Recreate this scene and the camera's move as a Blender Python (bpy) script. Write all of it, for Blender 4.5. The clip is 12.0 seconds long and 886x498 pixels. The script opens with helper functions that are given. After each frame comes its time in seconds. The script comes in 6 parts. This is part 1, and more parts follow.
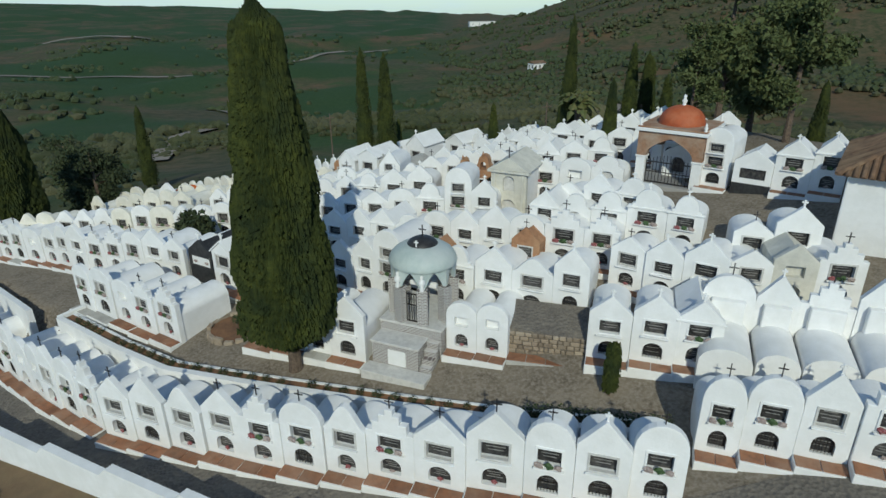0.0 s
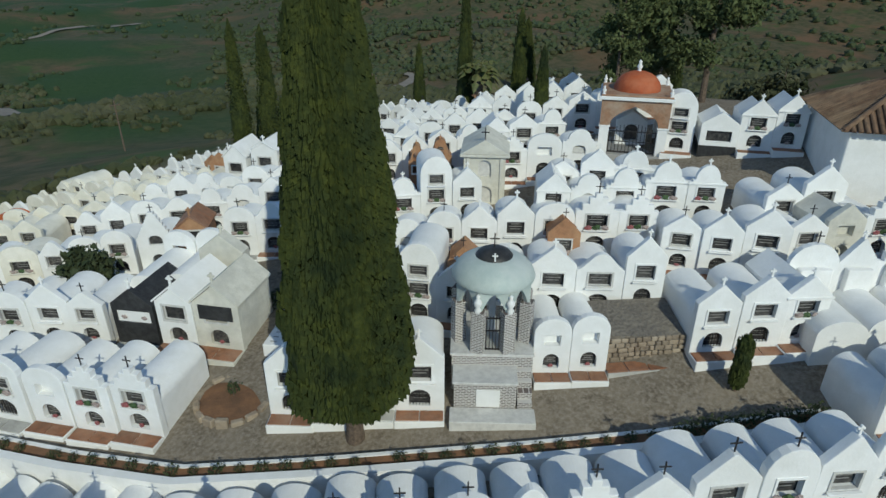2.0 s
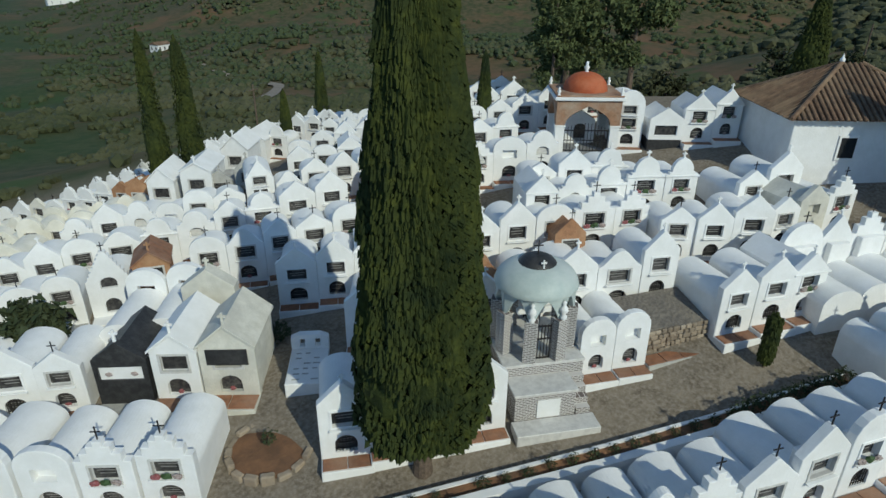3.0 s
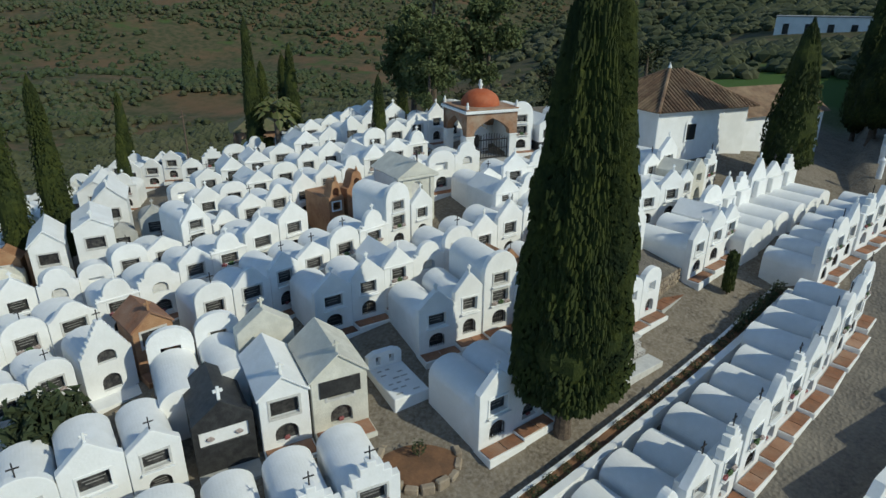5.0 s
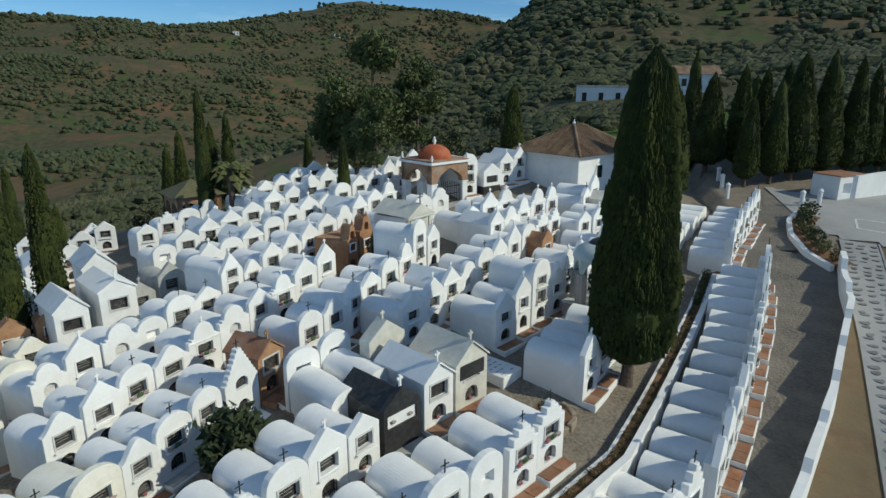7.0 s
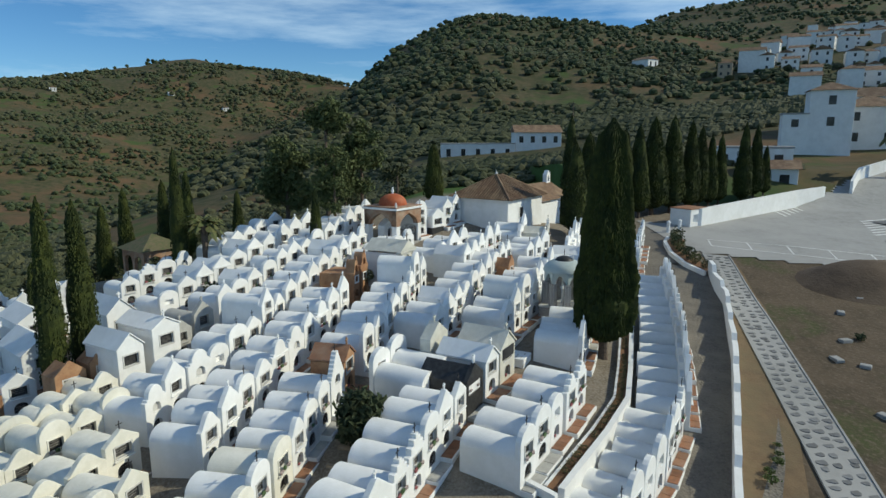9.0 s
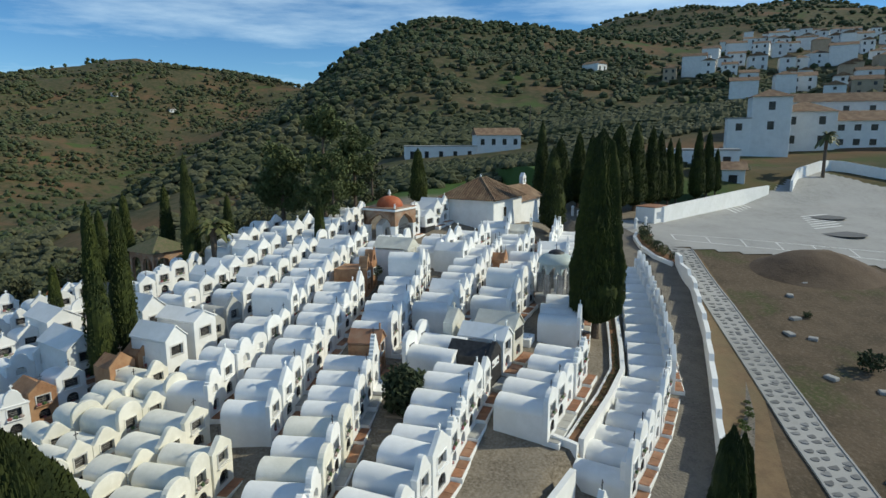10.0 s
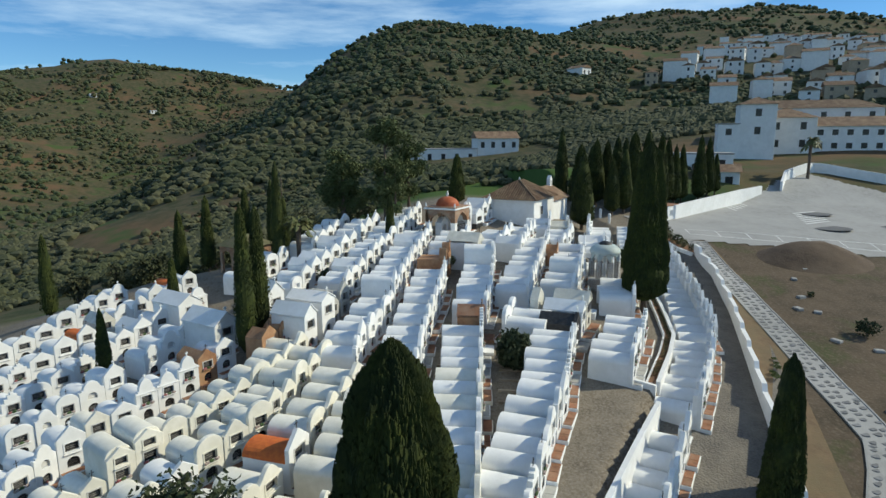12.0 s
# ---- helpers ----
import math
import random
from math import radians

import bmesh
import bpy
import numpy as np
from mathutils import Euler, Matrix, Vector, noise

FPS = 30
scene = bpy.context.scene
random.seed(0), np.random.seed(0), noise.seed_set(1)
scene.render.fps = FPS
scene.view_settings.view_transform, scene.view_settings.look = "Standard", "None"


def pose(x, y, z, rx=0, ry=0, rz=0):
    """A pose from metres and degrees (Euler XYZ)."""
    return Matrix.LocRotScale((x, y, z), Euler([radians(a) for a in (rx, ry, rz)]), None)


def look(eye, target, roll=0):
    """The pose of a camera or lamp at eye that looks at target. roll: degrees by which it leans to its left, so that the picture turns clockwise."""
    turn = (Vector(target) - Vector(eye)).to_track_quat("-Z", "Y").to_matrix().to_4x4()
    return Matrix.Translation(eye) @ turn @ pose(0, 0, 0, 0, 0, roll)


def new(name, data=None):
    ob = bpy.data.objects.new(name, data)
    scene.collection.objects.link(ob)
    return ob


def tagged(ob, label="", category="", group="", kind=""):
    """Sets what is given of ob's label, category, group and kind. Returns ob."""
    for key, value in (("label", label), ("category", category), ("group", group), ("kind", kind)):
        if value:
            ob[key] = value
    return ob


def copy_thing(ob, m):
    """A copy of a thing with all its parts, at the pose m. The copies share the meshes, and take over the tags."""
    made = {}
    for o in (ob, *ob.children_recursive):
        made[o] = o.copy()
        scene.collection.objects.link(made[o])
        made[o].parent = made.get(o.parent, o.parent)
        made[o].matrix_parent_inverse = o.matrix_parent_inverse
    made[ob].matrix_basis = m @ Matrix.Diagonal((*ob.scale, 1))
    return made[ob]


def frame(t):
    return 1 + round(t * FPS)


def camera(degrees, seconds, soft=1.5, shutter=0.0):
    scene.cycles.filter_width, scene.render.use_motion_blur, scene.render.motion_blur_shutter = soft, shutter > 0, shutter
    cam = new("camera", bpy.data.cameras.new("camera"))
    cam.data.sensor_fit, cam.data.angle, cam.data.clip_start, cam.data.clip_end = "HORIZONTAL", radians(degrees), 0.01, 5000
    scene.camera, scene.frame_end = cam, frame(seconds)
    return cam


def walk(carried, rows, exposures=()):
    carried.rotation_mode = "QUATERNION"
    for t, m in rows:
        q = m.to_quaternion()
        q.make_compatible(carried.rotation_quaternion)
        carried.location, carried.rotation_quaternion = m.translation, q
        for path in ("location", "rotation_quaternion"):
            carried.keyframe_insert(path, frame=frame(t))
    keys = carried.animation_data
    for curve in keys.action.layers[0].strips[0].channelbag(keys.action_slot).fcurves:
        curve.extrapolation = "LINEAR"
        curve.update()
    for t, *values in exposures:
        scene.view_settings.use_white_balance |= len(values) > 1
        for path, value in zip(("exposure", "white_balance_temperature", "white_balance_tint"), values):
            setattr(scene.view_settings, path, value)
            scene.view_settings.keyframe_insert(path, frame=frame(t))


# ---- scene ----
cam = camera(72.0, 12.0)
METRES, EYE, TILT, LEAN, TURN = 56.0, 13.44, -22.93, 0.53, 0.0
ROWS = [
    (0.0, 0.0, 0.0, 0.0, 0.0, 0.0, -0.0),
    (0.5, -0.0298, 0.0196, 0.0068, -3.89, -1.0, 1.46),
    (1.0, -0.0627, 0.0415, 0.0138, -8.58, -2.39, 3.26),
    (1.5, -0.0937, 0.0624, 0.0205, -13.39, -3.44, 5.11),
    (2.0, -0.1271, 0.085, 0.0282, -19.41, -3.8, 7.36),
    (2.5, -0.1582, 0.1059, 0.0361, -25.32, -4.48, 9.53),
    (3.0, -0.1915, 0.1289, 0.0442, -31.91, -5.37, 11.8),
    (5.0, -0.3223, 0.2193, 0.0756, -57.18, -9.37, 18.96),
    (5.5, -0.3545, 0.2432, 0.0835, -62.38, -9.81, 20.03),
    (6.0, -0.3892, 0.2692, 0.0929, -67.56, -10.06, 20.92),
    (6.5, -0.4213, 0.2935, 0.1022, -71.69, -10.03, 21.52),
    (7.0, -0.4562, 0.3197, 0.1121, -75.85, -9.69, 22.04),
    (9.0, -0.5886, 0.4276, 0.16, -91.75, -10.69, 23.03),
    (9.5, -0.6185, 0.4525, 0.1738, -94.26, -11.63, 23.04),
    (10.0, -0.6502, 0.4798, 0.189, -96.7, -12.52, 23.05),
    (10.5, -0.6785, 0.5053, 0.2031, -97.83, -12.93, 23.01),
    (11.0, -0.7075, 0.5343, 0.2185, -98.12, -12.99, 23.04),
    (11.5, -0.7326, 0.5621, 0.2326, -98.4, -13.12, 23.03),
    (12.0, -0.7572, 0.5942, 0.2494, -99.01, -13.36, 22.98),
]
walk(cam, [(t, pose(0, 0, EYE, TILT, LEAN, TURN) @ pose(METRES * x, METRES * y, METRES * z, 90 + pitch, roll, yaw)) for t, x, y, z, yaw, pitch, roll in ROWS],
     exposures=[(0.0, -0.25, 6240, -2), (3.0, -0.19, 6290, -2), (5.5, -0.11, 6460, -1), (7.0, -0.06, 6560, 0), (9.0, 0.07, 6730, 0), (12.0, 0.28, 6830, 1)])


# ---- world, sun, exposure ----
SUN_AZ, SUN_EL = 180.0, 33.7      # compass bearing of the sun from +y towards +x, and its height
world = bpy.data.worlds.new("sky")
scene.world = world
world.use_nodes = True
wn, wl = world.node_tree.nodes, world.node_tree.links
wn.clear()
sky = wn.new("ShaderNodeTexSky")
sky.sky_type, sky.sun_disc = "NISHITA", False
sky.sun_elevation, sky.sun_rotation = radians(SUN_EL), radians(SUN_AZ)
sky.altitude, sky.air_density, sky.dust_density, sky.ozone_density = 2000, 1.0, 0.0, 7.0
wcoord = wn.new("ShaderNodeTexCoord")
wmap = wn.new("ShaderNodeMapping")
wmap.inputs["Scale"].default_value = (1.3, 1.0, 7.0)
wmap.inputs["Rotation"].default_value = (0.12, 0.0, 0.4)
cloud = wn.new("ShaderNodeTexNoise")
cloud.inputs["Scale"].default_value = 2.1
cloud.inputs["Detail"].default_value = 9
cloud.inputs["Roughness"].default_value = 0.62
ramp = wn.new("ShaderNodeValToRGB")
ramp.color_ramp.elements[0].position, ramp.color_ramp.elements[1].position = 0.44, 0.86
cmix = wn.new("ShaderNodeMixRGB")
cmix.inputs[2].default_value = (6.5, 8.0, 9.8, 1)
bgn = wn.new("ShaderNodeBackground")
bgn.inputs["Strength"].default_value = 0.108
wout = wn.new("ShaderNodeOutputWorld")
wl.new(wcoord.outputs["Generated"], wmap.inputs["Vector"])
wl.new(wmap.outputs[0], cloud.inputs["Vector"])
wl.new(cloud.outputs["Fac"], ramp.inputs[0])
wl.new(ramp.outputs[0], cmix.inputs[0])
deep = wn.new("ShaderNodeHueSaturation")
deep.inputs["Saturation"].default_value = 1.1
wl.new(sky.outputs[0], deep.inputs["Color"])
wl.new(deep.outputs[0], cmix.inputs[1])
wl.new(cmix.outputs[0], bgn.inputs[0])
wl.new(bgn.outputs[0], wout.inputs[0])

sun = new("sun", bpy.data.lights.new("sun", "SUN"))
sun.data.energy, sun.data.angle, sun.data.color = 3.15, radians(0.53), (1.0, 0.93, 0.80)
sdir = Vector((math.sin(radians(SUN_AZ)) * math.cos(radians(SUN_EL)), math.cos(radians(SUN_AZ)) * math.cos(radians(SUN_EL)), math.sin(radians(SUN_EL))))
sun.matrix_world = look(sdir * 80, (0, 0, 0))


# ---- materials ----
def material(name, colour, rough=0.8, second=None, scale=3.0, bump=0.0, bump_scale=30.0, third=None, third_scale=0.4, spread=(0.4, 0.65), metal=0.0, tint=0.0, spec=0.35, voronoi=0.0):
    """Principled surface with two scales of colour variation, fine relief and a small tint from thing to thing."""
    m = bpy.data.materials.new(name)
    m.use_nodes = True
    n, l = m.node_tree.nodes, m.node_tree.links
    b = n["Principled BSDF"]
    b.inputs["Roughness"].default_value, b.inputs["Metallic"].default_value = rough, metal
    b.inputs["Specular IOR Level"].default_value = spec
    geo = n.new("ShaderNodeNewGeometry")
    vec = geo.outputs["Position"]

    def noise_fac(sc, lo, hi, detail=6):
        t = n.new("ShaderNodeTexNoise")
        t.inputs["Scale"].default_value, t.inputs["Detail"].default_value, t.inputs["Roughness"].default_value = sc, detail, 0.65
        l.new(vec, t.inputs["Vector"])
        r = n.new("ShaderNodeMapRange")
        r.inputs["From Min"].default_value, r.inputs["From Max"].default_value = lo, hi
        l.new(t.outputs["Fac"], r.inputs["Value"])
        return r.outputs[0]

    def mixed(fac, a, c2):
        x = n.new("ShaderNodeMixRGB")
        if isinstance(fac, float):
            x.inputs[0].default_value = fac
        else:
            l.new(fac, x.inputs[0])
        for i, c in ((1, a), (2, c2)):
            if isinstance(c, tuple):
                x.inputs[i].default_value = (*c, 1)
            else:
                l.new(c, x.inputs[i])
        return x.outputs[0]

    out = colour
    if second:
        out = mixed(noise_fac(scale, *spread), out, second)
    if third:
        out = mixed(noise_fac(third_scale, 0.42, 0.68), out, third)
    if tint:
        info = n.new("ShaderNodeObjectInfo")
        r = n.new("ShaderNodeMapRange")
        r.inputs["To Min"].default_value, r.inputs["To Max"].default_value = 1 - tint, 1 + tint
        l.new(info.outputs["Random"], r.inputs["Value"])
        hs = n.new("ShaderNodeHueSaturation")
        l.new(r.outputs[0], hs.inputs["Value"])
        if isinstance(out, tuple):
            hs.inputs["Color"].default_value = (*out, 1)
        else:
            l.new(out, hs.inputs["Color"])
        out = hs.outputs[0]
    if isinstance(out, tuple):
        b.inputs["Base Color"].default_value = (*out, 1)
    else:
        l.new(out, b.inputs["Base Color"])
    if bump:
        if voronoi:
            t = n.new("ShaderNodeTexVoronoi")
            t.inputs["Scale"].default_value = voronoi
            l.new(vec, t.inputs["Vector"])
            h = t.outputs["Distance"]
        else:
            t = n.new("ShaderNodeTexNoise")
            t.inputs["Scale"].default_value, t.inputs["Detail"].default_value = bump_scale, 5
            l.new(vec, t.inputs["Vector"])
            h = t.outputs["Fac"]
        bp = n.new("ShaderNodeBump")
        bp.inputs["Strength"].default_value, bp.inputs["Distance"].default_value = bump, 0.04
        l.new(h, bp.inputs["Height"])
        l.new(bp.outputs[0], b.inputs["Normal"])
    return m


WHITE = material("whitewash", (0.84, 0.84, 0.83), 0.85, (0.79, 0.79, 0.775), 2.2, 0.18, 14, (0.755, 0.755, 0.735), 0.55, tint=0.025)
CREAM = material("cream_limewash", (0.70, 0.68, 0.60), 0.85, (0.58, 0.56, 0.48), 2.5, 0.3, 16, (0.5, 0.49, 0.44), 0.7)
AGED = material("aged_limewash", (0.82, 0.79, 0.70), 0.85, (0.74, 0.71, 0.61), 2.0, 0.25, 14, (0.68, 0.66, 0.57), 0.5, tint=0.04)
GREY = material("grey_cement", (0.42, 0.41, 0.38), 0.9, (0.30, 0.29, 0.27), 3.0, 0.4, 20, (0.5, 0.49, 0.45), 0.8)
OCHRE = material("ochre_brick_face", (0.37, 0.19, 0.10), 0.85, (0.27, 0.14, 0.075), 6.0, 0.5, 25, (0.45, 0.27, 0.15), 0.9)
ORANGE = material("orange_wash", (0.62, 0.16, 0.035), 0.8, (0.5, 0.11, 0.03), 4.0, 0.2, 20)
BLACK = material("black_slate", (0.025, 0.025, 0.026), 0.5, (0.05, 0.05, 0.05), 5.0, 0.2, 20)
TERRA = material("terracotta_tile", (0.30, 0.135, 0.07), 0.85, (0.20, 0.10, 0.06), 5.0, 0.4, 20, (0.34, 0.21, 0.14), 0.9, tint=0.2)
DARK = material("niche_slab", (0.03, 0.03, 0.032), 0.25, (0.09, 0.085, 0.08), 7.0, 0.0, tint=0.3)
PLAQUE = material("marble_plaque", (0.62, 0.61, 0.58), 0.4, (0.5, 0.49, 0.47), 6.0)
IRON = material("iron", (0.03, 0.03, 0.032), 0.55, (0.06, 0.05, 0.045), 15.0, metal=0.4)
FLOWER_R = material("red_petals", (0.22, 0.05, 0.05), 0.8, (0.34, 0.16, 0.17), 30.0)
FLOWER_W = material("pale_petals", (0.42, 0.36, 0.33), 0.8, (0.22, 0.16, 0.15), 30.0)
LETTER = material("pale_lettering", (0.26, 0.25, 0.24), 0.5, (0.14, 0.14, 0.13), 12.0)
LEAF = material("bouquet_leaf", (0.04, 0.08, 0.03), 0.7, (0.07, 0.11, 0.04), 15.0)
CYPRESS = material("cypress_foliage", (0.030, 0.040, 0.010), 0.8, (0.060, 0.070, 0.015), 5.0, 0.6, 18, (0.017, 0.026, 0.010), 0.9, tint=0.10, spec=0.15)
SHRUB = material("shrub_foliage", (0.030, 0.046, 0.017), 0.8, (0.060, 0.073, 0.030), 3.0, 0.5, 12, tint=0.15)
OLIVE = material("olive_scrub", (0.036, 0.046, 0.017), 0.85, (0.068, 0.074, 0.031), 0.35, 0.0, third=(0.092, 0.090, 0.047), third_scale=0.03)
WEED = material("green_weeds", (0.060, 0.095, 0.020), 0.8, (0.095, 0.120, 0.035), 8.0)
PALM = material("palm_frond", (0.07, 0.09, 0.025), 0.6, (0.12, 0.11, 0.04), 4.0)
PINE = material("pine_foliage", (0.070, 0.092, 0.030), 0.8, (0.105, 0.122, 0.045), 2.0, 0.4, 8)
BARK = material("bark", (0.16, 0.12, 0.09), 0.9, (0.08, 0.06, 0.045), 8.0, 0.8, 18)
EARTH = material("red_earth", (0.22, 0.115, 0.06), 0.95, (0.13, 0.075, 0.045), 1.5, 0.6, 10)
STONE = material("rubble_stone", (0.32, 0.26, 0.19), 0.9, (0.18, 0.14, 0.105), 4.0, 0.8, 12, (0.40, 0.34, 0.26), 1.0, tint=0.25)
BRICK = material("weathered_brick", (0.36, 0.20, 0.12), 0.85, (0.26, 0.15, 0.09), 6.0, 0.5, 18, (0.42, 0.33, 0.25), 1.2, tint=0.12)
GLAZE = material("pale_blue_dome", (0.42, 0.49, 0.47), 0.55, (0.50, 0.56, 0.53), 3.0, 0.1, 12, (0.52, 0.56, 0.54), 1.0)
DOME_R = material("red_dome", (0.42, 0.10, 0.035), 0.7, (0.32, 0.075, 0.03), 4.0, 0.2, 18, (0.45, 0.15, 0.07), 1.3)
ROOFT = material("old_roof_tile", (0.19, 0.115, 0.07), 0.9, (0.10, 0.066, 0.045), 4.0, 0.5, 14, (0.27, 0.19, 0.12), 0.8, tint=0.2)
PAVE = material("pale_paving", (0.33, 0.325, 0.31), 0.85, (0.27, 0.265, 0.25), 2.0, 0.2, 12, (0.38, 0.37, 0.355), 0.15)
FLAG = material("flagstone", (0.20, 0.20, 0.20), 0.8, (0.15, 0.15, 0.15), 3.0, 0.4, 15, tint=0.2)
WINDOW = material("window_glass", (0.02, 0.022, 0.025), 0.15, (0.05, 0.05, 0.05), 0.6)
HOUSE = material("house_white", (0.78, 0.78, 0.76), 0.85, (0.70, 0.70, 0.68), 0.8, tint=0.05)
HOUSE_T = material("house_tan", (0.45, 0.36, 0.26), 0.85, (0.38, 0.30, 0.21), 0.8, tint=0.08)


# ---- heights of the land ----
def inner(x, y):
    x, y = min(max(x, -36.0), 17.0), min(max(y, 11.0), 68.0)
    u, v = x / 10, (y - 25) / 10
    return 3.293 + 1.493 * u + 0.101 * v + 0.14 * u * u + 0.118 * u * v - 0.781 * v * v + 0.071 * v ** 3


def road_z(x):
    return float(np.interp(x, (-70, -30, -16.6, -12, -3.2, 3, 5.4, 9, 12.7, 16, 30, 41, 70), (-8, -2.2, 0.1, 0.7, 1.78, 2.6, 3.0, 3.75, 4.3, 4.5, 5.4, 9.0, 9.6)))


WALL_LINE = [(-34, 37), (-28, 31.4), (-21, 25.6), (-15.4, 21.4), (-12, 18.9), (-9.4, 17.25), (-6.4, 16.15), (-1.4, 14.45), (1.6, 13.5), (5.6, 12.4), (9.3, 13.2), (12.6, 12.2), (15.5, 10.4), (24, 10.0)]
EDGE_LINE = [(-40, 60), (-20, 66), (0, 68), (9, 64), (11.5, 55), (10.5, 47), (12.5, 42), (17, 37), (19, 31), (24, 26), (30, 20)]


def line_y(line, x):
    return float(np.interp(x, [p[0] for p in line], [p[1] for p in line]))


def side_of(line, x, y):
    """Distance to the line: plus on its left, seen along it."""
    best, sign = 1e9, 1
    for (ax, ay), (bx, by) in zip(line, line[1:]):
        dx, dy = bx - ax, by - ay
        s = min(max(((x - ax) * dx + (y - ay) * dy) / (dx * dx + dy * dy), 0), 1)
        px, py = ax + s * dx, ay + s * dy
        d = math.hypot(x - px, y - py)
        if d < best:
            best, sign = d, (1 if dx * (y - ay) - dy * (x - ax) > 0 else -1)
    return best * sign


AZ = (-180, -120, -60, -36, 0, 8, 20, 45, 60, 70, 81, 88, 95, 105, 115, 125, 140, 180)
LAND = (
    (60, (-3, -8, -9, -9, -9, -9, -9, -7, -4, -2, 1, 4.2, 5.2, 5.8, 6.6, 7.5, 7.5, 0)),
    (110, (-4, -12, -17, -19, -20, -20, -18, -16, -10, -6, -1, 5.5, 7, 8.5, 11.5, 14.0, 14.5, 1)),
    (150, (-5, -14, -21, -23, -24, -24, -22, -19, -9, -3, 3, 8.5, 10.5, 13.5, 17, 19, 19, 3)),
    (210, (-7, -18, -27, -29, -31, -31, -28, -26, -18, 5, 11, 22, 25, 25, 24, 24, 22, 7)),
    (290, (-9, -22, -32, -34, -37, -35, -30, -28, -28, -12, 24, 48, 62, 54, 42, 38, 34, 15)),
    (420, (-10, -24, -34, -38, -42, -34, -20, -20, -26, -26, 34, 80, 98, 88, 68, 66, 58, 26)),
    (640, (-11, -30, -40, -42, -45, -28, 16, 34, 26, 4, 30, 70, 92, 110, 118, 118, 86, 44)),
    (940, (-12, -36, -46, -46, -48, -24, 55, 90, 92, 136, 90, 70, 90, 142, 192, 204, 128, 66)),
    (2000, (0, -60, -92, -96, -96, -88, 40, 60, 70, 70, 60, 60, 70, 90, 110, 120, 120, 60)),
    (4600, (0, -50, -40, -35, -130, -165, 30, 40, 40, 40, 40, 40, 40, 60, 60, 60, 60, 20)),
)


LAND_R = np.array([d for d, _ in LAND], float)
FINE_AZ = np.arange(-180, 180.5, 0.5)
LAND_H = np.array([sum(np.interp(FINE_AZ + o, AZ, row) for o in (-3.4, -1.6, 0, 1.6, 3.4)) / 5 for _, row in LAND])


def land(x, y):
    r, az = math.hypot(x, y - 25), math.degrees(math.atan2(x, y - 25))
    i = min(int((az + 180) * 2), 719)
    k = (az + 180) * 2 - i
    hs = LAND_H[:, i] * (1 - k) + LAND_H[:, i + 1] * k
    z = float(np.interp((r * 0.92, r * 0.96, r, r * 1.04, r * 1.08), LAND_R, hs).mean())
    if r > 80:
        k = min((r - 80) / 200, 1.0)
        z += k * (noise.noise((x / 130, y / 130, 2.0)) * 10 * (1 + 0.6 * min(max(r - 600, 0) / 300, 1)) + noise.noise((x / 45, y / 45, 5.0)) * 3.5)
    return z


def ground(x, y):
    w = side_of(WALL_LINE, x, y)
    if w > 0:
        d = side_of(EDGE_LINE, x, y)
        z = inner(x, y)
        if d > 0:
            k = min(d / 34, 1.0)
            z = z * (1 - k) + land(x, y) * k
        if x < -30:
            k = min((-30 - x) / 40, 1)
            z = z * (1 - k) + land(x, y) * k
    else:
        z = road_z(x) - max(0, (line_y(WALL_LINE, min(max(x, -34), 24)) - 6 - y)) * 0.02
        q = max(abs(x + 0) - 45, -y - 25, 0)
        if q > 0:
            k = min(q / 40, 1)
            z = z * (1 - k) + land(x, y) * k
    return z


# ---- building helpers ----
def mesh_from(bm, name, mat, smooth=False):
    me = bpy.data.meshes.new(name)
    bmesh.ops.recalc_face_normals(bm, faces=bm.faces[:])
    bm.to_mesh(me)
    bm.free()
    me.materials.append(mat)
    if smooth:
        me.polygons.foreach_set("use_smooth", [True] * len(me.polygons))
    return me


def part(name, bm, mat, parent, label="", smooth=False):
    ob = new(name, mesh_from(bm, name, mat, smooth))
    ob.parent = parent
    return tagged(ob, label)


def thing(name, m, label, category, group="", kind=""):
    ob = new(name)
    ob.empty_display_size = 0.3
    ob.matrix_world = m
    return tagged(ob, label, category, group, kind)


def block(bm, x0, x1, y0, y1, z0, z1, bevel=0.0):
    vs = [bm.verts.new((x, y, z)) for x in (x0, x1) for y in (y0, y1) for z in (z0, z1)]
    fs = [bm.faces.new([vs[i] for i in f]) for f in ((0, 1, 3, 2), (4, 6, 7, 5), (0, 4, 5, 1), (2, 3, 7, 6), (0, 2, 6, 4), (1, 5, 7, 3))]
    if bevel:
        es = list({e for f in fs for e in f.edges})
        bmesh.ops.bevel(bm, geom=es, offset=bevel, segments=1, affect="EDGES", profile=0.5)
    return bm


def box(x0, x1, y0, y1, z0, z1, bevel=0.0):
    return block(bmesh.new(), x0, x1, y0, y1, z0, z1, bevel)


